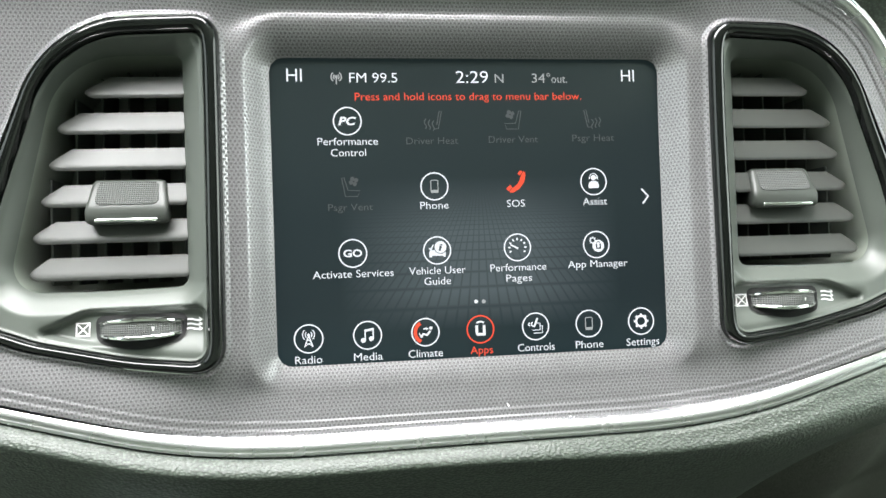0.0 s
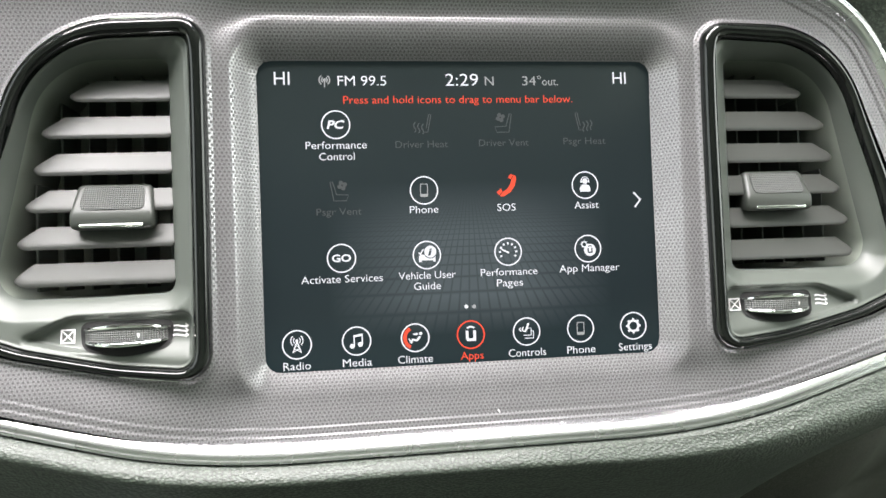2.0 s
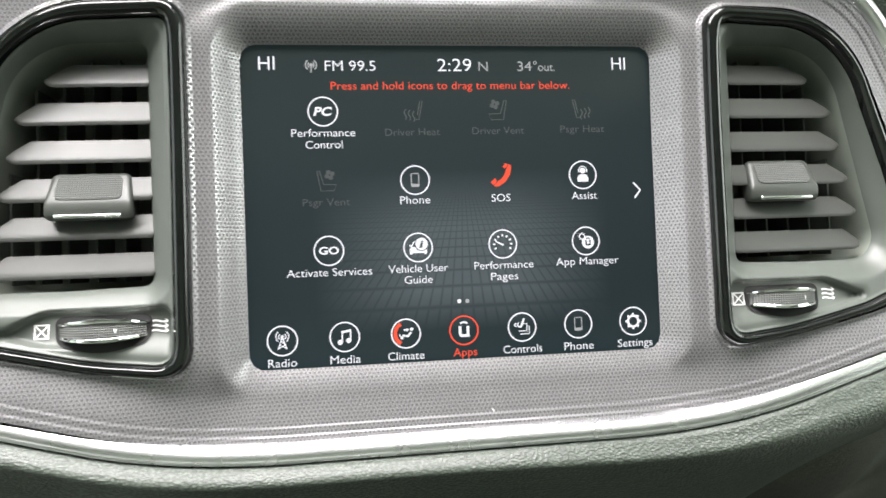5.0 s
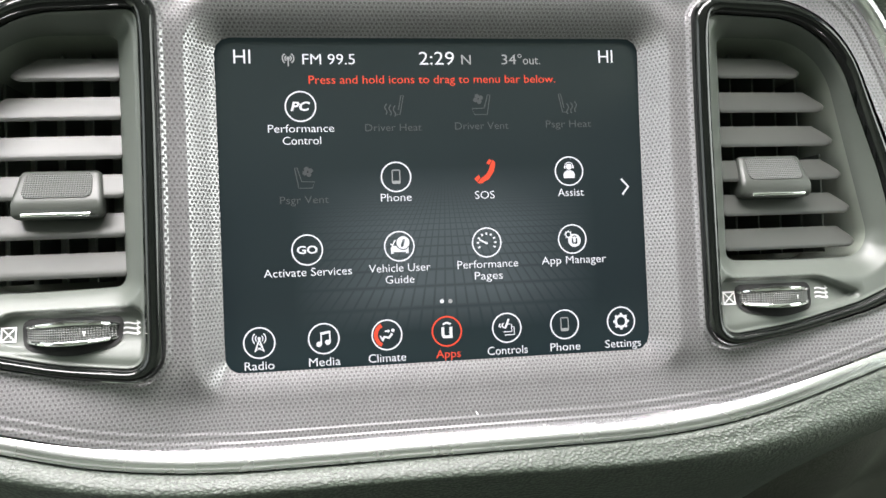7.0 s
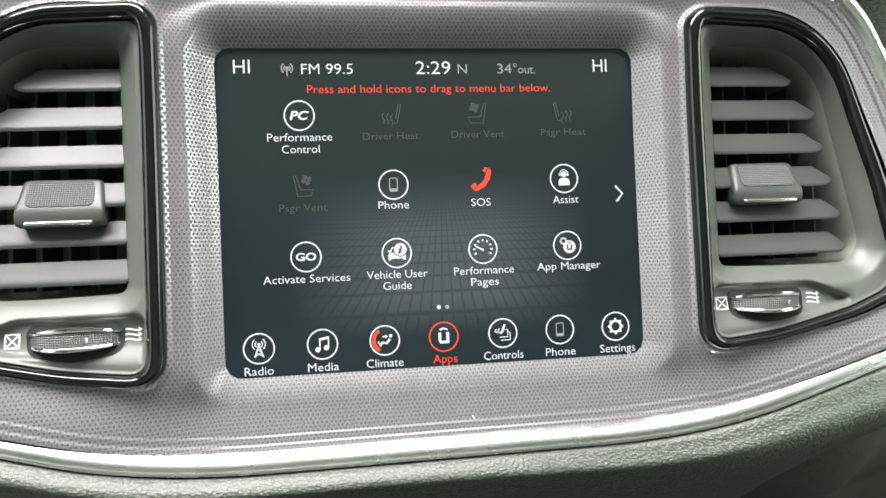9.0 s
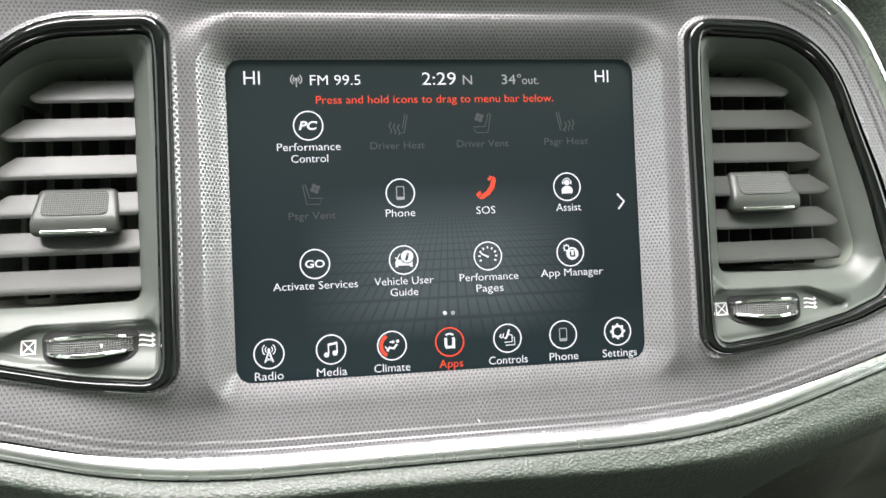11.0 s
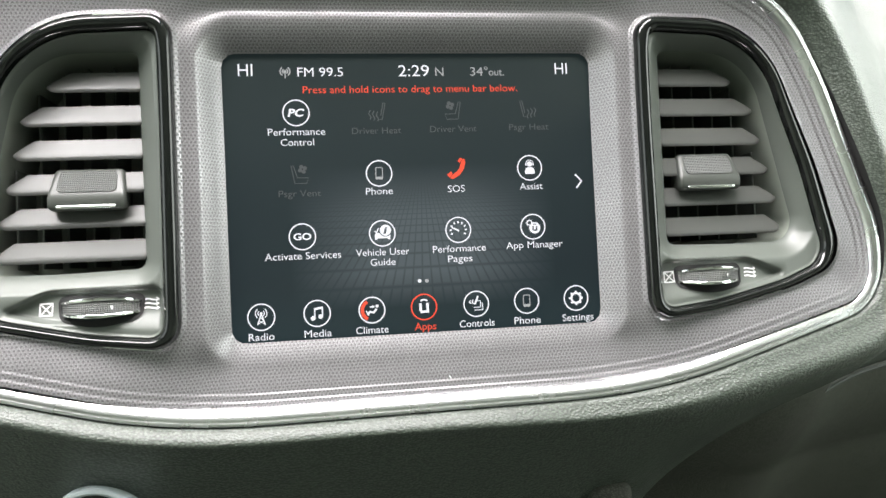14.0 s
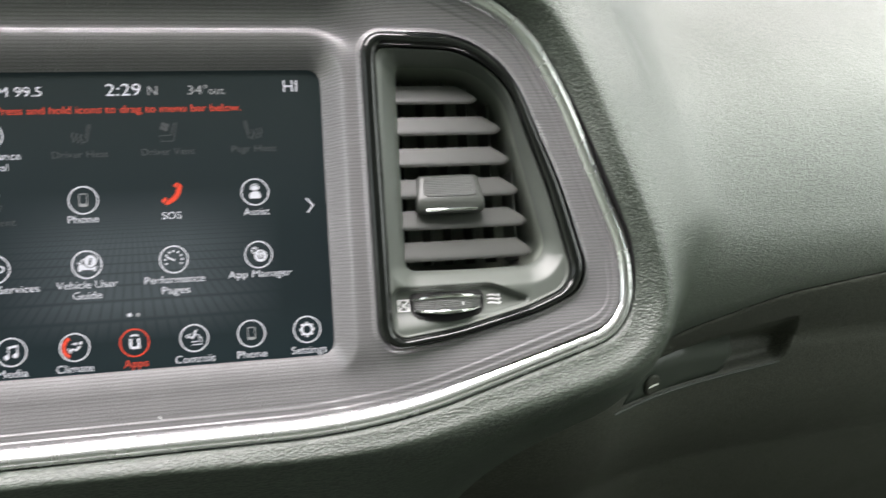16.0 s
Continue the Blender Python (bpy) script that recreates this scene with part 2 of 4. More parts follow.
def inside(points, line):
    x, z = points[:, 0], points[:, 1]
    hit = np.zeros(len(points), bool)
    a = np.asarray(line)
    for (x0, z0), (x1, z1) in zip(a, np.roll(a, -1, 0)):
        if z0 != z1:
            hit ^= ((z0 > z) != (z1 > z)) & (x < (x1 - x0) * (z - z0) / (z1 - z0) + x0)
    return hit


def sheet(outer, holes, extra, step, height):
    """A triangulated sheet inside outer and outside holes, with y = height(points)."""
    loops = [resample(line, max(12, int(np.linalg.norm(np.diff(np.vstack([line, line[:1]]), axis=0), axis=1).sum() / step))) for line in (outer, *holes)]
    pts, edges = [], []
    for lp in loops:
        k = len(pts)
        pts += lp.tolist()
        edges += [(k + i, k + (i + 1) % len(lp)) for i in range(len(lp))]
    lo, hi = np.min(loops[0], 0), np.max(loops[0], 0)
    gx, gz = np.meshgrid(np.arange(lo[0], hi[0], step), np.arange(lo[1], hi[1], step))
    gx = gx + (np.arange(gx.shape[0]) % 2)[:, None] * step / 2
    grid = np.stack([gx.ravel(), gz.ravel()], 1)
    if len(extra):
        extra = np.asarray(extra)
        tree = kdtree.KDTree(len(extra))
        for i, p in enumerate(extra):
            tree.insert((p[0], p[1], 0), i)
        tree.balance()
        keep = np.array([tree.find((p[0], p[1], 0))[2] > step * 0.75 for p in grid])
        grid = np.vstack([grid[keep], extra])
    ok = inside(grid, loops[0])
    for lp in loops[1:]:
        ok &= ~inside(grid, lp)
    for lp in loops:
        ok[ok] = distance(grid[ok], lp) > min(0.35 * step, 0.45)
    pts += grid[ok].tolist()
    v, _, f, *_ = geometry.delaunay_2d_cdt([Vector(p) for p in pts], edges, [], 0, 1e-4)
    v = np.array([tuple(p) for p in v])
    f = np.array([tuple(q) for q in f if len(q) == 3])
    mid = v[f].mean(1)
    ok = inside(mid, loops[0])
    for lp in loops[1:]:
        ok &= ~inside(mid, lp)
    y = height(v)
    return [(p[0], h, p[1]) for p, h in zip(v, y)], [tuple(int(i) for i in q) for q in f[ok]]


def bands(loops, closed=True, cap=False):
    """Bridge loops of equal length, each an array of (x, y, z)."""
    n = len(loops[0])
    verts = [tuple(p) for lp in loops for p in lp]
    faces = []
    for k in range(len(loops) - 1):
        for i in range(n if closed else n - 1):
            j = (i + 1) % n
            faces.append((k * n + i, k * n + j, (k + 1) * n + j, (k + 1) * n + i))
    if cap:
        faces += [tuple(range(n)), tuple(range((len(loops) - 1) * n, len(loops) * n))]
    return verts, faces


def box(x0, x1, y0, y1, z0, z1, bevel=0.0, seg=3):
    bm = bmesh.new()
    bmesh.ops.create_cube(bm, size=1.0)
    for v in bm.verts:
        v.co = Vector(((x0 + x1) / 2 + v.co.x * (x1 - x0), (y0 + y1) / 2 + v.co.y * (y1 - y0), (z0 + z1) / 2 + v.co.z * (z1 - z0)))
    if bevel:
        bmesh.ops.bevel(bm, geom=bm.edges[:], offset=bevel, segments=seg, affect="EDGES", profile=0.5)
    bm.verts.index_update()
    out = [tuple(v.co) for v in bm.verts], [tuple(v.index for v in f.verts) for f in bm.faces]
    bm.free()
    return out


def curve(table, d):
    """A smooth curve through (d, value) pairs."""
    xs, ys = np.array(table, float).T
    m = np.gradient(ys, xs)
    d = np.clip(d, xs[0], xs[-1])
    i = np.clip(np.searchsorted(xs, d) - 1, 0, len(xs) - 2)
    h = xs[i + 1] - xs[i]
    t = (d - xs[i]) / h
    return (ys[i] * (2 * t**3 - 3 * t**2 + 1) + m[i] * h * (t**3 - 2 * t**2 + t)
            + ys[i + 1] * (3 * t**2 - 2 * t**3) + m[i + 1] * h * (t**3 - t**2))


def step_up(x, a, b):
    t = np.clip((x - a) / (b - a), 0, 1)
    return t * t * (3 - 2 * t)


def offset(line, d):
    """Outline moved outwards by d (counter-clockwise or clockwise alike)."""
    t = np.roll(line, -1, 0) - np.roll(line, 1, 0)
    t /= np.linalg.norm(t, axis=1)[:, None] + 1e-12
    area = (line[:, 0] * np.roll(line[:, 1], -1) - np.roll(line[:, 0], -1) * line[:, 1]).sum()
    nrm = np.stack([t[:, 1], -t[:, 0]], 1) * (1 if area > 0 else -1)
    return line + nrm * d


# ---- outlines of the centre stack ----
SCREEN = fillet([(-84.3, 65.2, 6), (87.0, 65.2, 6), (87.0, -64.3, 6), (-84.3, -64.3, 6)], 0.6)
# inner edge of the bright trim round the silver panel
PANEL = fillet([(-300, 104, 10), (120, 104, 60), (176.5, 79, 55), (195, 45, 200), (221.5, -28, 60), (219.5, -57.5, 24), (100, -91.2, 270), (-104, -92.0, 280), (-300, -39.2, 10)], 2.0)
MIDDLE = 1.4  # the vents mirror each other about this x


def both_sides(corners):
    """The same outline on the passenger's and on the driver's side."""
    return {1: fillet([(MIDDLE + x, z, r) for x, z, r in corners]), -1: fillet([(MIDDLE - x, z, r) for x, z, r in corners])}


# each vent: outer edge of the black surround, its inner edge, the opening with the slats
RING_OUT = both_sides([(103.3, 78.4, 9), (104.2, -65.3, 11), (140, -60.3, 150), (178, -51.8, 60), (206, -41, 16), (193.5, 7, 200), (166.4, 76, 48)])
RING_IN = both_sides([(109.6, 71.8, 4), (110.8, -59.6, 6), (140, -56.3, 150), (174, -48.7, 50), (198.5, -39.5, 13), (187.5, 5, 150), (166, 69.4, 42)])
OPENING = both_sides([(120, 65.4, 3), (119.7, -29, 4), (152, -29.9, 300), (189.6, -29.6, 11), (167.6, 64.6, 43)])


def fall_back(x):
    """The stack curves away from the viewer towards its ends."""
    return 4 * np.clip((np.abs(x) - 100) / 120, 0, 1.6) ** 2


def hood(x, z):
    """The top of the panel leans over towards the viewer, and the middle of its foot lies further back."""
    z = np.minimum(z, 111)
    return -0.0007 * np.clip(z - 20, 0, None) ** 2 - 0.0075 * np.clip(z - 78, 0, None) ** 2 + 6 * step_up(-z, 55, 88) * (1 - step_up(np.abs(x), 70, 150))


SIDES = [(0, -0.4), (1, -1.4), (2, -2.3), (5, -5.6), (8.4, -9.3), (9.3, -10.2), (10.0, -10.6), (11.2, -10.9), (14, -11.2), (18, -11.7), (24, -12.5), (34, -13.4), (50, -14), (400, -14)]
ABOVE = [(0, -0.4), (1, -1.2), (3, -2.8), (6, -4.8), (9, -6.4), (11.5, -7.3), (13, -7.5), (14.2, -7.3), (16, -6.6), (18, -5.95), (19.5, -5.7), (21, -5.85), (24, -7.1), (30, -10.3), (36, -12.4), (42, -13.2), (60, -13.6), (400, -14)]
BELOW = [(0, -0.4), (1, -0.8), (2.5, -1.4), (5, -2.3), (7.5, -3.0), (9.5, -3.4), (11.5, -3.55), (14, -3.5), (17, -3.3), (20, -3.1), (23, -3.05), (28, -3.5), (60, -8), (400, -8)]


def panel_y(p):
    d, e = distance(p, SCREEN), distance(p, PANEL)
    dx, dz = np.clip(np.abs(p[:, 0] - 1.35) - 82, 0.01, None), np.clip(np.abs(p[:, 1] - 0.45) - 61, 0.01, None)
    w = dz**2 / (dx**2 + dz**2)
    upright = np.where(p[:, 1] > 0, curve(ABOVE, d), curve(BELOW, d))
    y = w * upright + (1 - w) * curve(SIDES, d) + fall_back(p[:, 0])
    y = y + np.where(p[:, 1] > 0, 1, 1 - w) * hood(p[:, 0], p[:, 1])
    g = np.minimum(distance(p, RING_OUT[1]), distance(p, RING_OUT[-1]))
    y = y - 1.3 * (1 - step_up(g, 0.2, 2.0))  # the film lips up against the vents
    ends = step_up(-p[:, 0], 60, 140)
    y = y - (2.0 + 1.0 * ends) * (1 - step_up(e, 5 + ends, 17 + 4 * ends)) * step_up(-p[:, 1], 30, 60)
    return y - 0.5 * (1 - step_up(e, 5.1, 6.2)) - 0.5 * (1 - step_up(e, 1.9, 2.9))


near = [offset(resample(SCREEN, 420), d) for d in (0.7, 1.4, 2.2, 3.5, 5, 6.5, 8, 8.8, 9.6, 10.6, 12, 14, 16, 18)] + [offset(resample(PANEL, 800), -d) for d in (0.8, 1.4, 1.8, 2.2, 2.6, 3.0, 3.6, 4.4, 5.0, 5.4, 5.8, 6.2, 6.6, 7.4, 9)]
near += [offset(resample(RING_OUT[s], 260), d) for s in (1, -1) for d in (0.25, 0.6, 0.9, 1.2, 1.5, 1.8, 2.2, 2.8)]
panel = solo("console_trim_panel", sheet(PANEL, [SCREEN, RING_OUT[1], RING_OUT[-1]], np.vstack(near), 3.2, panel_y), SILVER,
     "silver dashboard trim panel embossed with fine dots round the display", "trim panel", sharp=70)


def arc_length(table):
    """How far the film runs along a bevel's profile, beyond its plan."""
    at = np.linspace(0, 40, 400)
    run = np.r_[0, np.cumsum(np.hypot(np.diff(at), np.diff(curve(table, at))))]
    return lambda d: np.interp(d, at, run - at)


places = np.array([tuple(v.co) for v in panel.data.vertices]) * 1000
flat = places[:, [0, 2]]
d = distance(flat, SCREEN)
dx, dz = flat[:, 0] - np.clip(flat[:, 0], -83, 85.7), flat[:, 1] - np.clip(flat[:, 1], -63, 64)
reach = np.hypot(dx, dz) + 1e-6
up = np.where(dz > 0, arc_length(ABOVE)(d), arc_length(BELOW)(d)) * dz / reach
film = panel.data.attributes.new("film", "FLOAT_VECTOR", "POINT")
film.data.foreach_set("vector", np.stack([flat[:, 0] + arc_length(SIDES)(d) * dx / reach, 0 * d, flat[:, 1] + up], 1).ravel() / 1000)

# bright trim round the panel
line = resample(PANEL, 700)
prof = [(-0.6, 9), (-0.6, 1.5), (0, -3.3), (0.5, -4.0), (1.2, -4.6), (2.0, -5.0), (2.8, -5.25), (3.6, -5.35), (4.3, -5.3), (4.7, -5.1), (5.0, -5.25), (5.6, -5.3), (6.2, -5.0), (6.7, -4.3), (7.0, -3.2), (7.2, 3.0)]
# it leans up towards the panel below and is crowned at the passenger's end
ends = step_up((offset(line, 1.0) - line)[:, 0], 0.35, 0.95)
loops = []
for o, h in prof:
    q = offset(line, o)
    h = h - max(o, 0) * 0.19 * (1 - ends) - 1.0 * ends * max(0, 1 - ((o - 3.5) / 3.6) ** 2)
    loops.append(np.stack([q[:, 0], -13 + fall_back(line[:, 0]) + hood(line[:, 0], line[:, 1]) + h, q[:, 1]], 1))
solo("chrome_trim", bands(loops), CHROME, "satin chrome trim strip round the silver panel", "trim", sharp=60)

# ---- soft dashboard ----
TRIM_OUT = offset(line, 7.2)


# glove box lid, its handle recess and the handle in it
LID_LINE = fillet([(40, -128, 12), (214.5, -107, 60), (257.7, -86.6, 40), (283.5, -74, 60), (365, -55.6, 200), (458, -45, 200), (640, -35, 20), (660, -300, 20), (40, -300, 20)], 4)
RECESS = fillet([(242.3, -117.5, 1), (384.4, -105.1, 12), (394.5, -86, 9), (383, -71.5, 6), (337.5, -78.5, 30), (270.5, -88.9, 10), (253.6, -103.7, 8)], 1.5)
HANDLE = fillet([(249, -115.6, 2), (335, -107.8, 10), (342.8, -91.3, 8), (335.2, -80.2, 2), (271.5, -90, 6), (255.5, -103.6, 5)], 1.5)


def far_y(p, push=0.0):
    """Passenger side: a bulge that runs back to the windscreen above and under itself below."""
    x, z = p[:, 0], p[:, 1]
    bulge = 26 + 60 * (1 - np.exp(-14 * np.logaddexp(0, (x - 228) / 14) / 52)) + 0.12 * np.clip(x - 240, 0, None)
    above = np.clip(z + 45, 0, None)
    below = np.clip(-75 - z, 0, None)
    under = 0.0095 * np.clip(-15 - z, 0, 72) ** 2 + 0.45 * np.clip(-95 - z, 0, None) - 52
    y = bulge + under + 0.0027 * np.clip(above - 40, 0, None) ** 2 + 0.06 * above + 0.0012 * below**2
    y = y + 0.005 * np.clip(-116 - z, 0, 60) ** 2
    return y + np.where(inside(p, LID_LINE), push * step_up(distance(p, LID_LINE), 0.5, 5) , 0)


LIP = [(0, -4.6), (0.4, -5.7), (1.2, -6.6), (3.0, -8.2), (4.4, -9.4), (5.4, -9.9), (6.2, -9.9), (7.2, -9.2), (9.2, -7.6), (13, -4.6), (18, -0.1), (24, 5.2), (32, 12), (45, 22.5), (80, 48), (160, 86), (600, 340)]
CORNER = LIP[:6] + [(8, -11.7), (10, -12.5), (12, -12.4), (15, -10.6), (20, -4.0), (28, 11), (45, 50), (70, 115), (110, 210), (600, 1300)]
SIDE = [(0, -3.6), (0.6, -4.8), (2, -6.2), (4, -8.2), (6, -10.0), (7.6, -11.2), (9, -11.7), (10.4, -11.5), (13, -10.2), (17, -7.4), (24, -1.6), (38, 11.0), (61, 33), (96, 72), (160, 145), (600, 700)]


def dash_y(p):
    d = np.where(inside(p, TRIM_OUT), 0, distance(p, TRIM_OUT))
    x, z = p[:, 0], p[:, 1]
    lip = d - 2.8 * step_up(x, -40, 130) * step_up(d, 0, 7)  # the lip widens towards the passenger
    low, corner = step_up(-z, 10, 70), step_up(x, 70, 220)
    stack = -13.5 + fall_back(np.minimum(x, 225) - d * step_up(x, 165, 205)) + hood(x, z) * (d < 60) + (curve(LIP, lip) * (1 - corner) + curve(CORNER, lip) * corner) * low + curve(SIDE, d) * (1 - low)
    far = far_y(p, 26.0)
    k = 5.0
    both = -k * np.logaddexp(-stack / k, -far / k)
    w = step_up(x, 30, 150)
    return np.minimum(stack * (1 - w) + both * w, 600)


near = [offset(line, 7.2 + d) for d in (0.8, 2, 3.5, 5, 6.5, 8, 9.5, 11, 13, 16, 20, 25, 32, 40)] + [offset(resample(LID_LINE, 400), -d) for d in (0.5, 2, 4, 6)]
DASH = fillet([(-330, 420, 5), (860, 420, 5), (860, -330, 5), (-330, -330, 5)], 8)
front = sheet(DASH, [TRIM_OUT], np.vstack(near), 6.5, dash_y)
rim = resample(DASH, max(12, int(np.linalg.norm(np.diff(np.vstack([DASH, DASH[:1]]), axis=0), axis=1).sum() / 6.5)))
rim_y = dash_y(rim)
skirt = bands([np.stack([rim[:, 0], rim_y, rim[:, 1]], 1), np.stack([rim[:, 0], 0 * rim_y + 620, rim[:, 1]], 1)])
hole = resample(TRIM_OUT, 700)
collar = bands([np.stack([hole[:, 0], dash_y(hole), hole[:, 1]], 1), np.stack([hole[:, 0], 0 * hole[:, 0] + 60, hole[:, 1]], 1)])
dash = thing("dashboard", "dark green-black soft grained dashboard skin", "dashboard")
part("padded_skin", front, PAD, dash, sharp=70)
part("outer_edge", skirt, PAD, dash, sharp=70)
part("trim_collar", collar, GAP, dash, "black joint round the chrome trim", sharp=70)


def lid_y(p):
    return far_y(p) - 1.0 + 2.0 * (1 - step_up(distance(p, LID_LINE), 0, 3))


def rim_of(line, y0, y1, count=160):
    q = resample(line, count)
    return bands([np.stack([q[:, 0], y0(q), q[:, 1]], 1), np.stack([q[:, 0], y1(q), q[:, 1]], 1)])


glove = thing("glove_box", "black grained glove box lid with a latch handle", "glove box")
part("lid", join(sheet(offset(resample(LID_LINE, 400), -1.2), [RECESS], np.vstack([offset(resample(LID_LINE, 400), -d) for d in (2, 3, 4.5)]), 5.0, lid_y),
                 rim_of(offset(resample(LID_LINE, 400), -1.2), lid_y, lambda q: lid_y(q) + 14, 300)), LID, glove)
part("recess", sheet(RECESS, [], [], 2.0, lambda q: lid_y(q) + 12 * step_up(distance(q, RECESS), 0, 10)), LID, glove, "scooped handle recess", sharp=80)
rod = np.stack([np.linspace(242.2, 382.4, 40), np.linspace(-117.2, -105.0, 40)], 1)
part("recess_edge", bands([np.stack([rod[:, 0], lid_y(rod) + a, rod[:, 1] + b], 1) for a, b in ((2, -0.9), (-0.9, -0.8), (-1.3, 0), (-0.8, 0.8), (3, 1.2))], closed=False), LATCH, glove)
handle_y = lambda q: lid_y(q) + 3.0 - 2.2 * step_up(distance(q, HANDLE), 0, 2.5)
handle = part("handle", join(sheet(HANDLE, [], offset(resample(HANDLE, 160), -1.2), 2.2, handle_y), rim_of(HANDLE, handle_y, lambda q: lid_y(q) + 13)), LATCH, glove, "black latch handle", sharp=60)


def disc_on(x, z, r, y0, y1, count=36, dome=0.0):
    a = np.linspace(0, 2 * np.pi, count, endpoint=False)
    loops = []
    for k, y in ((1.0, y1), (1.0, y0 + 0.4), (0.94, y0), (0.5, y0 - dome * 0.75), (0.01, y0 - dome)):
        loops.append(np.stack([x + r * k * np.cos(a), 0 * a + y, z + r * k * np.sin(a)], 1))
    return bands(loops)


BARREL = np.stack([273.2 + 6.6 * np.cos(np.linspace(0, 2 * np.pi, 40, endpoint=False)), -105.5 + 6.6 * np.sin(np.linspace(0, 2 * np.pi, 40, endpoint=False))], 1)
barrel_y = lambda q: lid_y(q) - 0.2 - 1.4 * step_up(distance(q, BARREL), 0, 1.2)
lock = part("lock", join(sheet(BARREL, [], [], 1.2, barrel_y), rim_of(BARREL, barrel_y, lambda q: lid_y(q) + 6, 40)), LID, handle, "round lock barrel", sharp=60)
slot = np.stack([np.linspace(269.2, 277.3, 12), np.linspace(-106.2, -105.0, 12)], 1)
part("key_slot", bands([np.stack([slot[:, 0], lid_y(slot) - 1.5 + a, slot[:, 1] + b], 1) for a, b in ((0.8, -0.6), (-0.5, -0.5), (-0.5, 0.5), (0.8, 0.6))], closed=False), BRIGHT, glove, "bright key slot")

# ---- air vents ----
SLATS = [48.2 - 14.58 * k for k in range(6)]


def span(line, z):
    a, b = np.asarray(line), np.roll(line, -1, 0)
    xs = [p[0] + (q[0] - p[0]) * (z - p[1]) / (q[1] - p[1]) for p, q in zip(a, b) if (p[1] > z) != (q[1] > z)]
    return min(xs), max(xs)


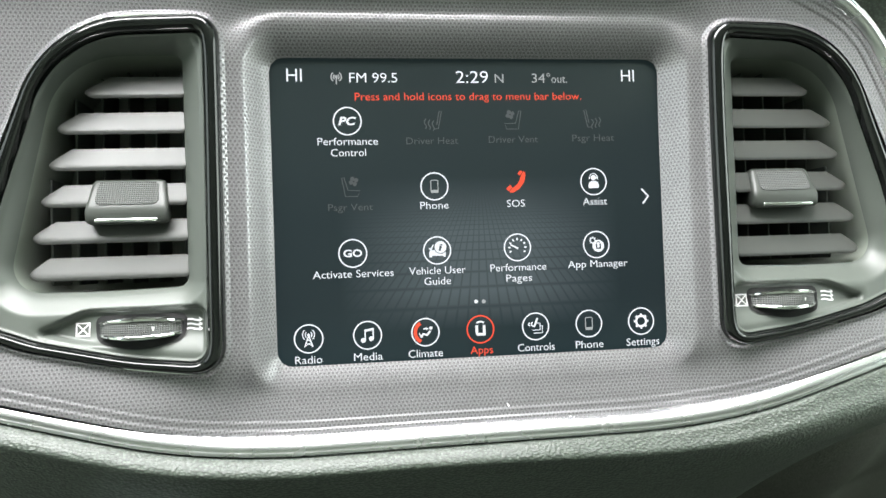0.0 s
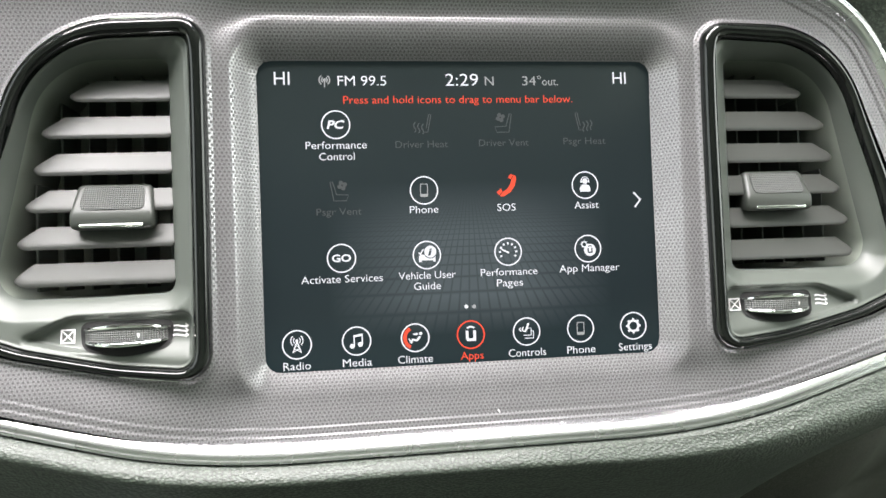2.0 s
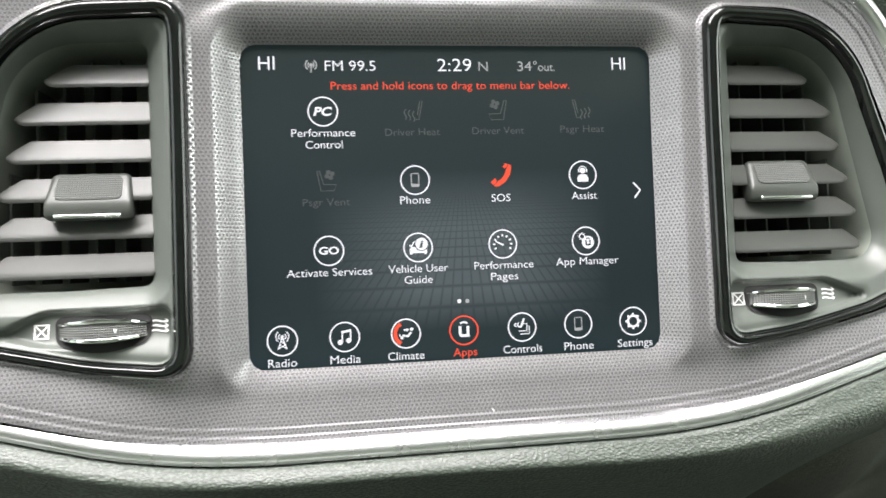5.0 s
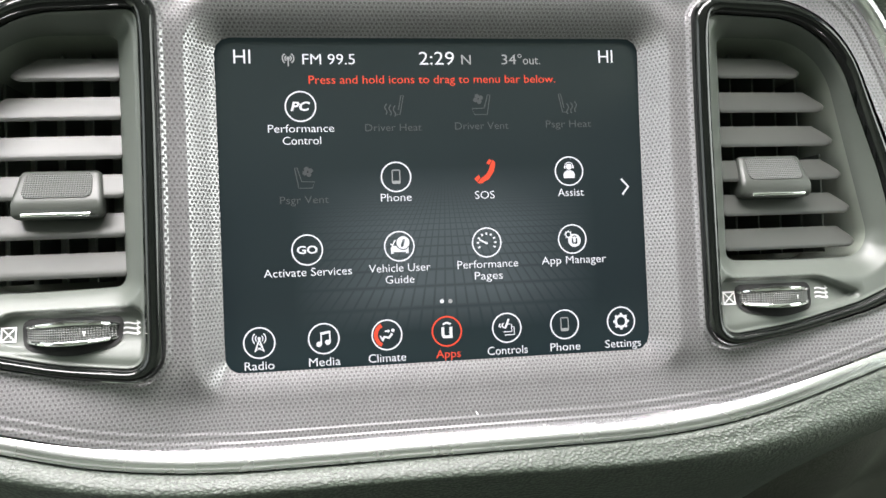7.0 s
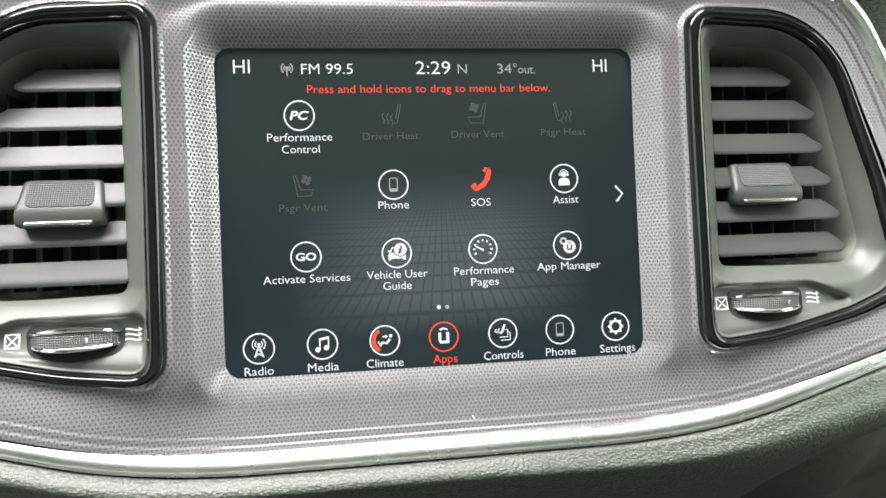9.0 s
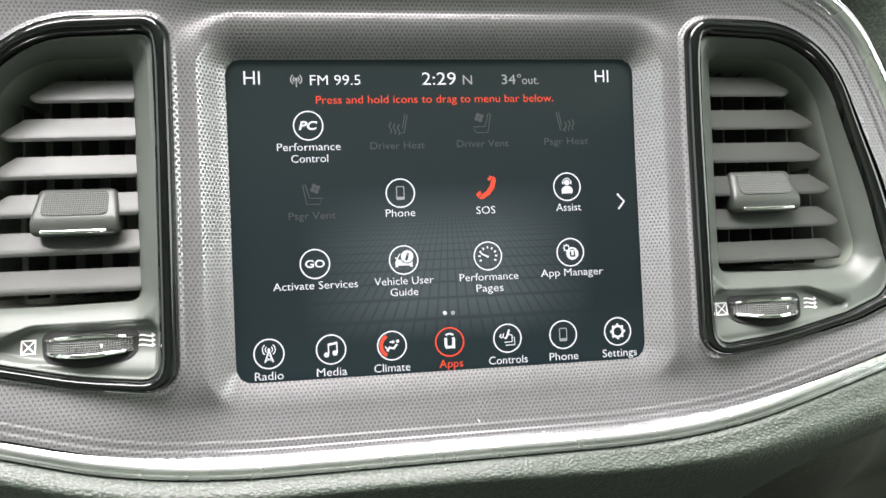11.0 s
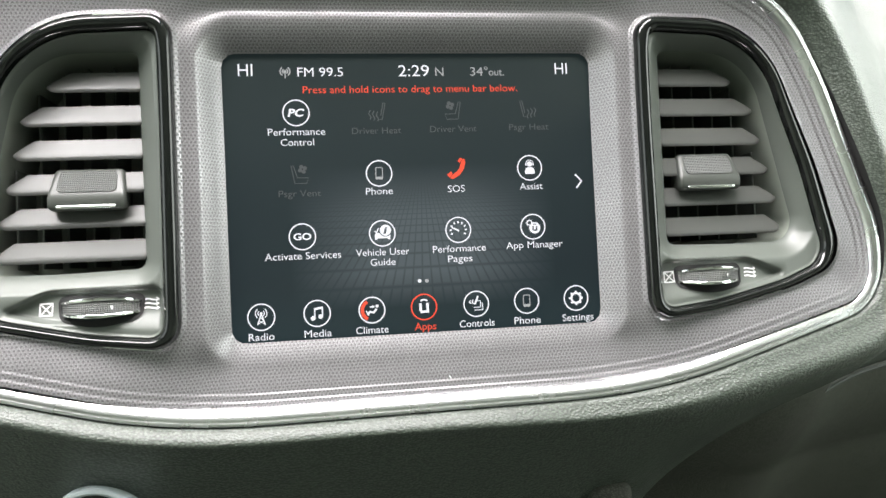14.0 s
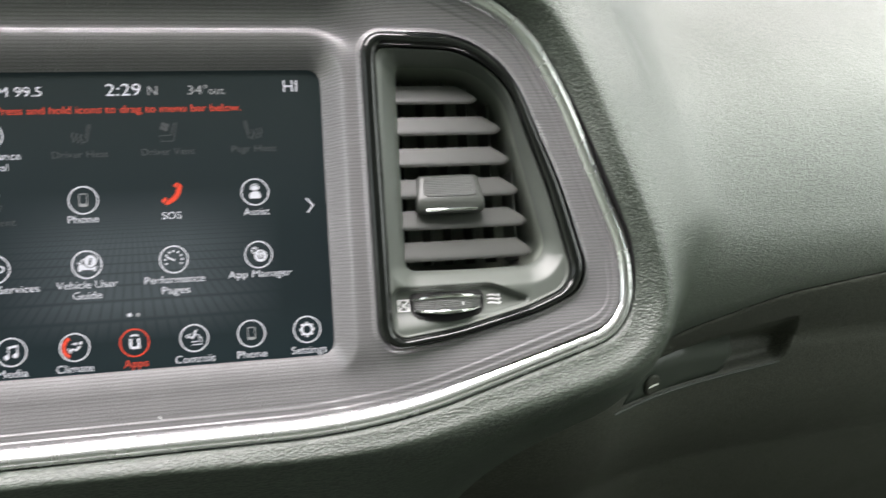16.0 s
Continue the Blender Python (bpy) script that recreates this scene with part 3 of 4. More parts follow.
def vent(side):
    at = lambda x: MIDDLE + side * (x - MIDDLE)
    out, inn, hole = RING_OUT[side], RING_IN[side], OPENING[side]
    mid = np.array([at(147.0), 6.0])
    v = thing("air_vent", "grey dashboard air vent with a gloss black surround and horizontal slats", "air vent", "dashboard air vents")

    # gloss black surround
    n = 220
    a, b = rays_from(out, mid, n), rays_from(inn, mid, n)
    loops = []
    for t, h in ((-0.02, 3), (0.0, 0.8), (0.05, -0.7), (0.13, -1.9), (0.25, -2.7), (0.4, -3.1), (0.56, -3.2), (0.7, -3.05), (0.8, -2.7), (0.88, -2.2), (0.95, -1.6), (1.0, -1.1), (1.01, 6)):
        q = a + (b - a) * t
        loops.append(np.stack([q[:, 0], -14 + fall_back(q[:, 0]) + np.minimum(hood(q[:, 0], q[:, 1]), 0) + h, q[:, 1]], 1))
    part("surround", bands(loops), GLOSS, v, "gloss black surround", sharp=60)

    # grey funnel and the shelf under it
    wx = at(138.2)

    shelf = fillet([(at(x), z, r) for x, z, r in ((112.3, -35.8, 5), (160, -36.2, 14), (169, -40.5, 16), (181, -45.2, 2), (160, -50.5, 30), (113, -56.8, 4))])

    def funnel_y(p):
        d, e = distance(p, hole), distance(p, inn)
        d = np.maximum(d, 9.4 * d / (d + e + 1e-6))  # where the bezel is narrow it is steeper
        x, z = p[:, 0], p[:, 1]
        y = curve([(0, -3.6), (0.6, -5.0), (2.5, -7.2), (5.5, -9.8), (7.0, -11.1), (7.8, -11.8), (8.6, -12.2), (10, -12.4), (60, -12.5)], d) + fall_back(x)
        pocket = np.where(inside(p, shelf), step_up(distance(p, shelf), 0, 2.0), 0) * (1 - step_up(-z - 0.1 * np.abs(x - at(140)), 43, 54))
        return y + np.minimum(hood(x, z), 0) * step_up(d, 2, 8) + 4.2 * pocket - 0.7 * (1 - step_up(distance(p, inn), 0.5, 1.7)) + 1.2 * (1 - step_up(distance(p, inn), 0, 0.6))

    near = [offset(resample(hole, 320), d) for d in (0.8, 2.5, 4.2, 5.5, 6.2, 6.8, 7.3, 7.7, 8.1, 8.5, 9.0, 9.8)]
    near += [offset(resample(inn, 400), -d) for d in (0.5, 0.8, 1.2, 1.7, 2.2)]
    near += [offset(resample(shelf, 200), -d) for d in (-0.4, 0.5, 1.2, 1.9, 2.6)]
    part("bezel", sheet(inn, [hole], np.vstack(near), 2.0, funnel_y), GREY, v, "grey satin plastic bezel", sharp=80)
    q = resample(hole, 200)
    wall = bands([np.stack([q[:, 0], 0 * q[:, 0] + y + fall_back(q[:, 0]), q[:, 1]], 1) for y in (-3.6, 6, 36)], cap=False)
    back = [(x, 36 + float(fall_back(x)), z) for x, z in q]
    part("duct", join(wall, (back, [tuple(range(len(back)))])), DARK, v, "black duct behind the slats", sharp=50)

    # slats that lean down towards the viewer, with cut front corners
    for k, z in enumerate(SLATS):
        x0, x1 = span(hole, z + 2)
        b0, b1 = span(hole, min(z + 10, 61))
        gap = 11.0 if k == 0 else 4.8
        x0, x1 = (x0 - 1.2, x1 - gap) if side > 0 else (x0 + gap, x1 + 1.2)
        b0, b1 = (b0 - 1.2, b1 - gap) if side > 0 else (b0 + gap, b1 + 1.2)
        e0, e1 = float(fall_back(x0)), float(fall_back(x1))
        loops = []
        for j in range(45):
            u = 0.5 - 0.5 * math.cos(math.pi * j / 44)
            cut = 0.0
            for w, r in ((u * (x1 - x0), 2.2 if side > 0 else 5.5), ((1 - u) * (x1 - x0), 5.5 if side > 0 else 2.2)):
                if w < r:
                    cut = max(cut, (r - math.sqrt(r * r - (r - w) ** 2)) * (0.75 if r > 3 else 1.0))
            ring = []
            for s, h in ((9.8, 0), (cut + 3.0, 0), (cut + 1.4, -0.06), (cut + 0.5, -0.3), (cut, -0.9), (cut + 0.4, -1.5), (cut + 1.4, -1.7), (9.8, -1.7)):
                lo, hi = x0 + (b0 - x0) * max(s - 2.8, 0) / 9.7, x1 + (b1 - x1) * max(s - 2.8, 0) / 9.7
                back = (7.5 if k else 5) * (max(s - 2.5, 0) / 7.3) ** 1.2  # the far corner is cut away
                lo, hi = (lo, hi - back) if side > 0 else (lo + back, hi)
                x = lo + (hi - lo) * u
                ring.append((x, 0.44 * s - 0.028 * max(s - 4.5, 0) ** 2 - 5.6 + (e0 + (e1 - e0) * u) - 0.9 * h, z + 0.9 * s + 0.44 * h))
            loops.append(ring)
        ring, faces = bands(loops, cap=True)
        part("slat", (ring, faces), SLAT, v, sharp=60)

    # upright vanes behind the slats
    for k in range(6):
        x = at(125.5 + 10.8 * k)
        z1 = span(np.stack([hole[:, 1], hole[:, 0]], 1), x)[1] - 2
        part("vane", box(x - 0.5, x + 0.5, 12 + fall_back(x), 34, -27, z1, 0.3, 1), VANE, v)

    # slider knob on the fourth slat
    kx = at(143.3)
    bm = bmesh.new()
    corners = [(-14.2, -2.6, 15.8), (14.2, -2.6, 15.8), (16.5, -9.4, 2.2), (-16.5, -9.4, 2.2), (-14.4, 4, 13), (14.4, 4, 13), (16.1, -8.2, -3.6), (-16.1, -8.2, -3.6), (-15, 4, -2), (15, 4, -2)]
    vs = [bm.verts.new((kx + x, y + fall_back(kx), z)) for x, y, z in corners]
    for f in ((0, 1, 2, 3), (3, 2, 6, 7), (7, 6, 9, 8), (8, 9, 5, 4), (4, 5, 1, 0), (0, 3, 7, 8, 4), (1, 5, 9, 6, 2)):
        bm.faces.new([vs[i] for i in f])
    bmesh.ops.bevel(bm, geom=bm.edges[:], offset=2.4, segments=4, affect="EDGES", profile=0.5)
    bm.verts.index_update()
    shape = [tuple(p.co) for p in bm.verts], [tuple(p.index for p in f.verts) for f in bm.faces]
    bm.free()
    knob = part("knob", shape, KNOB, v, "grey slider knob with a textured pad", sharp=50)
    pad = fillet([(-11.6, 2.2, 1.8), (11.6, 2.2, 1.8), (12.2, 12.6, 2.4), (-12.2, 12.6, 2.4)], 0.6)
    # the pad lies on the knob's sloping face; s runs down the slope
    slope = [(kx + x, -2.6 - 6.8 * s / 15.03 - 0.36 + fall_back(kx), 15.6 - 13.4 * s / 15.03 + 0.2) for x, s in pad]
    deep = [(x, y + 0.7, z - 0.4) for x, y, z in slope]
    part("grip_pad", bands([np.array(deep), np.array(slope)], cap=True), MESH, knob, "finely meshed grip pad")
    part("chrome_strip", box(kx - 12, kx + 12, -9.7 + fall_back(kx), -6.0, -2.6, -1.1, 0.6), BRIGHT, knob, "thin chrome strip")

    # thumb wheel
    floor_y = float(funnel_y(np.array([(wx, -44.0)]))[0])
    slot = fillet([(wx - 17.6, -39.2, 3), (wx - 16.8, -49.6, 5), (wx, -53.4, 30), (wx + 16.8, -49.6, 5), (wx + 17.6, -39.2, 3)], 1.0)
    part("wheel_slot", sheet(slot, [], [], 1.2, lambda q: funnel_y(q) - 0.6), GAP, v, "black slot round the wheel")
    r, sag = 19.5, 8.6
    half = math.acos((r - sag) / r)
    ang = np.linspace(-half, half, 48)

    def arc_band(profile):
        loops = []
        for dr, z in profile:
            loops.append(np.stack([wx + (r + dr) * np.sin(ang), floor_y + (r - sag) - 0.6 - (r + dr) * np.cos(ang), -44.6 + (z + 44.6) * (0.6 + 0.4 * np.cos(ang / half * 1.45))], 1))
        return bands(loops, closed=False)

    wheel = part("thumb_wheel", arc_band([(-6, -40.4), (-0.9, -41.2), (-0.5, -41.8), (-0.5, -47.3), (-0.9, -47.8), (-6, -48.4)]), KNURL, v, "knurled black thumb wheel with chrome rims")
    part("wheel_rim", arc_band([(-6, -40.0), (-0.6, -40.1), (0.0, -40.5), (0.1, -41.2), (-0.2, -41.8), (-1.2, -41.9)]), BRIGHT, wheel, "chrome rim")
    part("wheel_rim", arc_band([(-1.2, -47.2), (-0.2, -47.3), (0.1, -47.8), (0.0, -48.6), (-0.6, -49.0), (-6, -49.1)]), BRIGHT, wheel, "chrome rim")
    ma = 0.32
    mx, my = wx + (r - 0.3) * math.sin(ma), floor_y + (r - sag) - 0.6 - (r - 0.3) * math.cos(ma)
    part("wheel_mark", ([(mx - 0.6, my - 0.3, -43.8), (mx + 0.6, my + 0.18, -44.0), (mx + 0.15, my + 0.05, -45.5), (mx - 0.15, my - 0.1, -45.5)], [(0, 1, 2, 3)]), PRINT, wheel, "white mark")

    # printed symbols: closed box and air flow
    def on_bezel(shape2d):
        vv, ff = shape2d
        y = funnel_y(np.array([p for p in vv])) - 0.3
        return [(p[0], h, p[1]) for p, h in zip(vv, y)], ff

    gx = -157.6 if side < 0 else 118.4
    ax = -115.6 if side < 0 else 160.6
    s = 2.45
    cross = flat_join(frame2(gx - s, gx + s, -44.4 - s, -44.4 + s, 0.55), stroke2([(gx - s, -44.4 - s), (gx + s, -44.4 + s)], 0.5), stroke2([(gx - s, -44.4 + s), (gx + s, -44.4 - s)], 0.5))
    part("closed_symbol", on_bezel(cross), PRINT, v, "white crossed box symbol")
    waves = [stroke2([(ax - 2.9 + 5.8 * i / 16, zz + 0.26 * math.sin(i / 16 * 2 * math.pi)) for i in range(17)], 0.62) for zz in (-42.2, -44.0, -45.8)]
    waves += [stroke2([(ax + 2.0, zz + 0.75), (ax + 3.2, zz - 0.05), (ax + 2.0, zz - 0.75)], 0.45) for zz in (-42.2, -44.0, -45.8)]
    part("air_symbol", on_bezel(flat_join(*waves)), PRINT, v, "white air flow symbol")
    return v


# ---- flat drawing in the x-z plane ----
def flat_join(*shapes):
    verts, faces = [], []
    for vv, ff in shapes:
        k = len(verts)
        verts += list(vv)
        faces += [tuple(i + k for i in f) for f in ff]
    return verts, faces


def poly2(points):
    return list(points), [tuple(range(len(points)))]


def stroke2(points, w, closed=False):
    p = [Vector(q) for q in points]
    n = len(p)
    left, right = [], []
    for i in range(n):
        a = p[i - 1] if i or closed else p[i]
        b = p[(i + 1) % n] if i < n - 1 or closed else p[i]
        t = (b - a).normalized()
        d = Vector((-t.y, t.x)) * w / 2
        left.append(tuple(p[i] + d))
        right.append(tuple(p[i] - d))
    m = n if closed else n - 1
    return left + right, [(i, (i + 1) % n, n + (i + 1) % n, n + i) for i in range(m)]


def arc2(x, z, r, a0, a1, w, n=24):
    return stroke2([(x + r * math.cos(radians(a0 + (a1 - a0) * i / n)), z + r * math.sin(radians(a0 + (a1 - a0) * i / n))) for i in range(n + 1)], w)


def ring2(x, z, r, w, n=64):
    return stroke2([(x + r * math.cos(2 * math.pi * i / n), z + r * math.sin(2 * math.pi * i / n)) for i in range(n)], w, True)


def disc2(x, z, r, n=28):
    return poly2([(x + r * math.cos(2 * math.pi * i / n), z + r * math.sin(2 * math.pi * i / n)) for i in range(n)])


def frame2(x0, x1, z0, z1, w):
    return stroke2([(x0, z0), (x1, z0), (x1, z1), (x0, z1)], w * 1.41, True)


def moved(shape, x, z):
    return [(a + x, b + z) for a, b in shape[0]], shape[1]


vent(-1)
vent(1)

# ---- display ----
display = thing("touchscreen", "dashboard touchscreen lit with white and red menu icons", "touchscreen")
glass = part("display_glass", box(-88.5, 91.2, 0, 9, -68.5, 69.4, 0.8), DISPLAY, display, "glossy dark display showing a faint tiled floor")
FRONT = -0.15


def lit(name, shape, material, parent, label="", y=FRONT):
    vv, ff = shape
    return part(name, ([(x, y, z) for x, z in vv], ff), material, parent, label)


def letters(text, x0, x1, base, cap, shear=0.0, bold=0.0):
    """Outline of a line of text between x0 and x1, with its capitals cap high on the base line."""
    data = bpy.data.curves.new("text", "FONT")
    data.body, data.offset, data.resolution_u = text, bold - 0.003, 3
    ob = bpy.data.objects.new("text", data)
    scene.collection.objects.link(ob)
    bpy.context.view_layer.update()
    me = bpy.data.meshes.new_from_object(ob.evaluated_get(bpy.context.evaluated_depsgraph_get()))
    vv = [(p.co.x, p.co.y) for p in me.vertices]
    ff = [tuple(f.vertices) for f in me.polygons]
    bpy.data.objects.remove(ob)
    bpy.data.curves.remove(data)
    bpy.data.meshes.remove(me)
    lo, hi = min(a for a, _ in vv), max(a for a, _ in vv)
    kx, kz = (x1 - x0) / (hi - lo), cap / CAP
    return [(x0 + (a - lo) * kx + shear * b * kz, base + b * kz) for a, b in vv], ff


CAP = 1.0
probe = letters("H", 0, 1, 0, 1)
CAP = max(b for _, b in probe[0])


def words(lines, material, parent, label=""):
    return lit("caption", flat_join(*[letters(t, x0, x1, z, c) for t, x0, x1, z, c in lines]), material, parent, label)


def phone_icon(k=1.0):
    body = stroke2([(a * k, b * k) for a, b in ((-1.5, -2.9), (1.5, -2.9), (1.7, -2.6), (1.7, 2.7), (1.5, 3.0), (-1.5, 3.0), (-1.7, 2.7), (-1.7, -2.6))], 0.42 * k, True)
    return flat_join(body, poly2([(-1.5 * k, -2.8 * k), (1.5 * k, -2.8 * k), (1.5 * k, -1.7 * k), (-1.5 * k, -1.7 * k)]))


def seat_icon(flip=1, fan=False):
    back = stroke2([(flip * a, b) for a, b in ((2.6, 5.0), (3.6, 5.0), (2.2, -3.0), (-3.0, -3.0), (-4.0, -0.6), (1.0, -0.4), (2.6, 5.0))], 0.4)
    if fan:
        blades = [disc2(flip * -1.4 + 1.2 * math.cos(a), 3.4 + 1.2 * math.sin(a), 0.95, 12) for a in (0.4, 1.97, 3.54, 5.11)]
        return flat_join(back, *blades)
    heat = [stroke2([(flip * (-3.6 + 1.7 * k + 0.45 * math.sin(j * 0.9)), -2.6 + 0.55 * j - 0.4 * k) for j in range(9)], 0.45) for k in range(3)]
    return flat_join(stroke2([(flip * a, b) for a, b in ((2.6, 5.0), (3.6, 5.0), (2.0, -2.6), (0.6, -2.6))], 0.4), stroke2([(flip * a, b) for a, b in ((2.6, 5.0), (1.4, -0.8))], 0.4), *heat)


def handset_icon():
    body = poly2([(3.4, 4.7), (4.2, 4.0), (4.4, 2.8), (3.7, 0.0), (1.7, -2.9), (-1.3, -4.7), (-2.6, -4.8), (-3.2, -4.4), (-1.7, -2.7), (0.2, -1.4), (1.5, 0.4), (2.2, 2.5)])
    return flat_join(body, poly2([(0.7, 3.4), (1.9, 5.0), (3.1, 4.6), (1.9, 2.7)]), poly2([(-4.5, -2.8), (-2.6, -1.2), (-1.9, -2.5), (-3.4, -4.2)]))


def note_icon():
    return flat_join(disc2(-1.9, -2.1, 1.05), disc2(1.5, -1.5, 1.05), stroke2([(-1.05, -2.1), (-1.05, 2.2)], 0.55), stroke2([(2.35, -1.5), (2.35, 2.9)], 0.55),
                     stroke2([(-1.3, 1.9), (2.6, 2.6)], 1.0))


def tower_icon():
    arcs = [arc2(0, 1.7, r, a, b, 0.42, 10) for r in (1.4, 2.5) for a, b in ((-50, 50), (130, 230))]
    legs = [stroke2([(0, 1.4), (s * 1.7, -3.4)], 0.55) for s in (-1, 1)] + [stroke2([(-1.1, -1.6), (1.5, -3.0)], 0.35), stroke2([(1.1, -1.6), (-1.5, -3.0)], 0.35), stroke2([(-0.6, 0), (1.1, -1.6)], 0.35)]
    return flat_join(disc2(0, 1.7, 0.6), *arcs, *legs)


def gear_icon(r=2.3, w=1.0, teeth=8, k=0.85):
    return flat_join(ring2(0, 0, r, w), *[stroke2([((r + 0.3) * math.cos(2 * math.pi * i / teeth), (r + 0.3) * math.sin(2 * math.pi * i / teeth)),
                     ((r + 1.3 * k) * math.cos(2 * math.pi * i / teeth), (r + 1.3 * k) * math.sin(2 * math.pi * i / teeth))], 1.15 * k) for i in range(teeth)])


def cup_icon(k=1.0):
    """Plain rounded bracket under a bar."""
    left, right = stroke2([(-1.55 * k, 1.6 * k), (-1.55 * k, -1.6 * k)], 1.15 * k), stroke2([(1.55 * k, 1.6 * k), (1.55 * k, -2.6 * k)], 1.15 * k)
    return flat_join(left, right, poly2([(-2.12 * k, -1.6 * k), (-1.5 * k, -2.7 * k), (2.12 * k, -2.7 * k), (2.12 * k, -1.6 * k)]), arc2(0, 1.0 * k, 2.1 * k, 45, 135, 0.75 * k, 12))


def dial_icon():
    ticks = [stroke2([(3.1 * math.cos(radians(a)), 3.1 * math.sin(radians(a))), (4.1 * math.cos(radians(a)), 4.1 * math.sin(radians(a)))], 0.75) for a in range(-30, 211, 30)]
    return flat_join(poly2([(-3.2, 1.0), (-2.9, 1.5), (0.5, -0.1), (0.2, -0.9)]), *ticks)


def bust_icon():
    headset = flat_join(arc2(0, 1.9, 1.75, 15, 165, 0.35, 10), *[stroke2([(s * 1.75, 2.3), (s * 1.75, 1.1)], 0.6) for s in (-1, 1)])
    return flat_join(headset, disc2(0, 1.8, 1.25), poly2([(-2.3, -2.9), (2.3, -2.9), (2.5, -1.4), (1.9, -0.2), (0.9, 0.3), (-0.9, 0.3), (-1.9, -0.2), (-2.5, -1.4)]))


def guide_icon():
    car = poly2([(-3.4, -2.9), (-2.4, -2.9), (-2.3, -2.3), (2.5, -2.3), (2.6, -2.9), (3.6, -2.9), (3.7, -0.6), (3.0, 0.2), (-2.9, 0.2), (-3.5, -0.6)])
    hood = stroke2([(-2.8, 0.1), (-1.8, 2.2), (-0.6, 2.6)], 0.5)
    return flat_join(car, hood, disc2(1.5, 1.4, 2.6, 36), stroke2([(-3.6, 1.0), (-2.6, 0.6)], 0.6))


def lounge_icon():
    """Seat with air arrows."""
    return flat_join(disc2(2.4, 1.7, 0.7), stroke2([(2.1, 0.5), (0.7, -1.2), (-1.0, -0.7), (-2.0, -2.2)], 1.0), stroke2([(-0.9, 1.5), (0.9, 1.5)], 0.6), stroke2([(0.3, 2.1), (1.1, 1.5), (0.3, 0.9)], 0.4),
                     stroke2([(-2.7, -0.2), (-2.3, -1.2), (-1.5, -1.4)], 0.5))


def controls_icon():
    l1 = stroke2([(0.5, 1.4), (2.0, 1.4), (2.0, -1.6), (-1.4, -1.6)], 0.42)
    l2 = stroke2([(1.8, 0.3), (3.0, 0.3), (3.0, -2.9), (-0.9, -2.9)], 0.42)
    return flat_join(l1, l2, stroke2([(0.9, 3.6), (-0.3, 0.6), (-0.9, -0.2)], 0.9), stroke2([(-2.6, 1.8), (-3.3, 0.9), (-2.3, 0.2)], 0.55), stroke2([(-1.4, 2.0), (-2.0, 0.9), (-1.2, 0.0)], 0.55))


def antenna_icon():
    arcs = [arc2(0, 0.6, r, a, b, 0.5, 8) for r in (1.2, 2.2) for a, b in ((-55, 55), (125, 235))]
    return flat_join(disc2(0, 0.6, 0.7, 14), stroke2([(0, 0.4), (0, -2.6)], 0.5), *arcs)


# round menu icons: place, caption lines, symbol
ICONS = [
    (-52.4, 38.6, "PC", [("Performance", -65.2, -39.7, 28.4, 3.1), ("Control", -59.7, -44.9, 23.6, 3.1)]),
    (-16.0, 10.0, phone_icon, [("Phone", -22.4, -10.1, 0.3, 3.1)]),
    (55.6, 10.7, bust_icon, [("Assist", 50.4, 61.5, 0.4, 3.1)]),
    (-51.9, -17.8, "GO", [("Activate Services", -68.8, -34.9, -28.0, 3.1)]),
    (-15.8, -17.7, guide_icon, [("Vehicle User", -28.2, -3.7, -27.8, 3.1), ("Guide", -21.8, -10.3, -32.4, 3.1)]),
    (19.7, -17.5, dial_icon, [("Performance", 7.3, 32.4, -27.7, 3.1), ("Pages", 14.2, 25.8, -32.4, 3.1)]),
    (55.7, -17.4, "apps", [("App Manager", 42.3, 69.8, -27.4, 3.1)]),
    (-71.4, -53.0, tower_icon, [("Radio", -77.2, -66.0, -63.4, 3.2)]),
    (-46.8, -52.7, note_icon, [("Media", -52.8, -40.7, -63.3, 3.2)]),
    (-22.1, -52.6, lounge_icon, [("Climate", -29.7, -14.9, -63.2, 3.2)]),
    (26.5, -52.4, controls_icon, [("Controls", 18.2, 34.8, -63.0, 3.2)]),
    (50.8, -52.3, phone_icon, [("Phone", 44.4, 57.1, -63.0, 3.2)]),
    (75.1, -52.3, gear_icon, [("Settings", 67.9, 83.3, -63.0, 3.2)]),
]
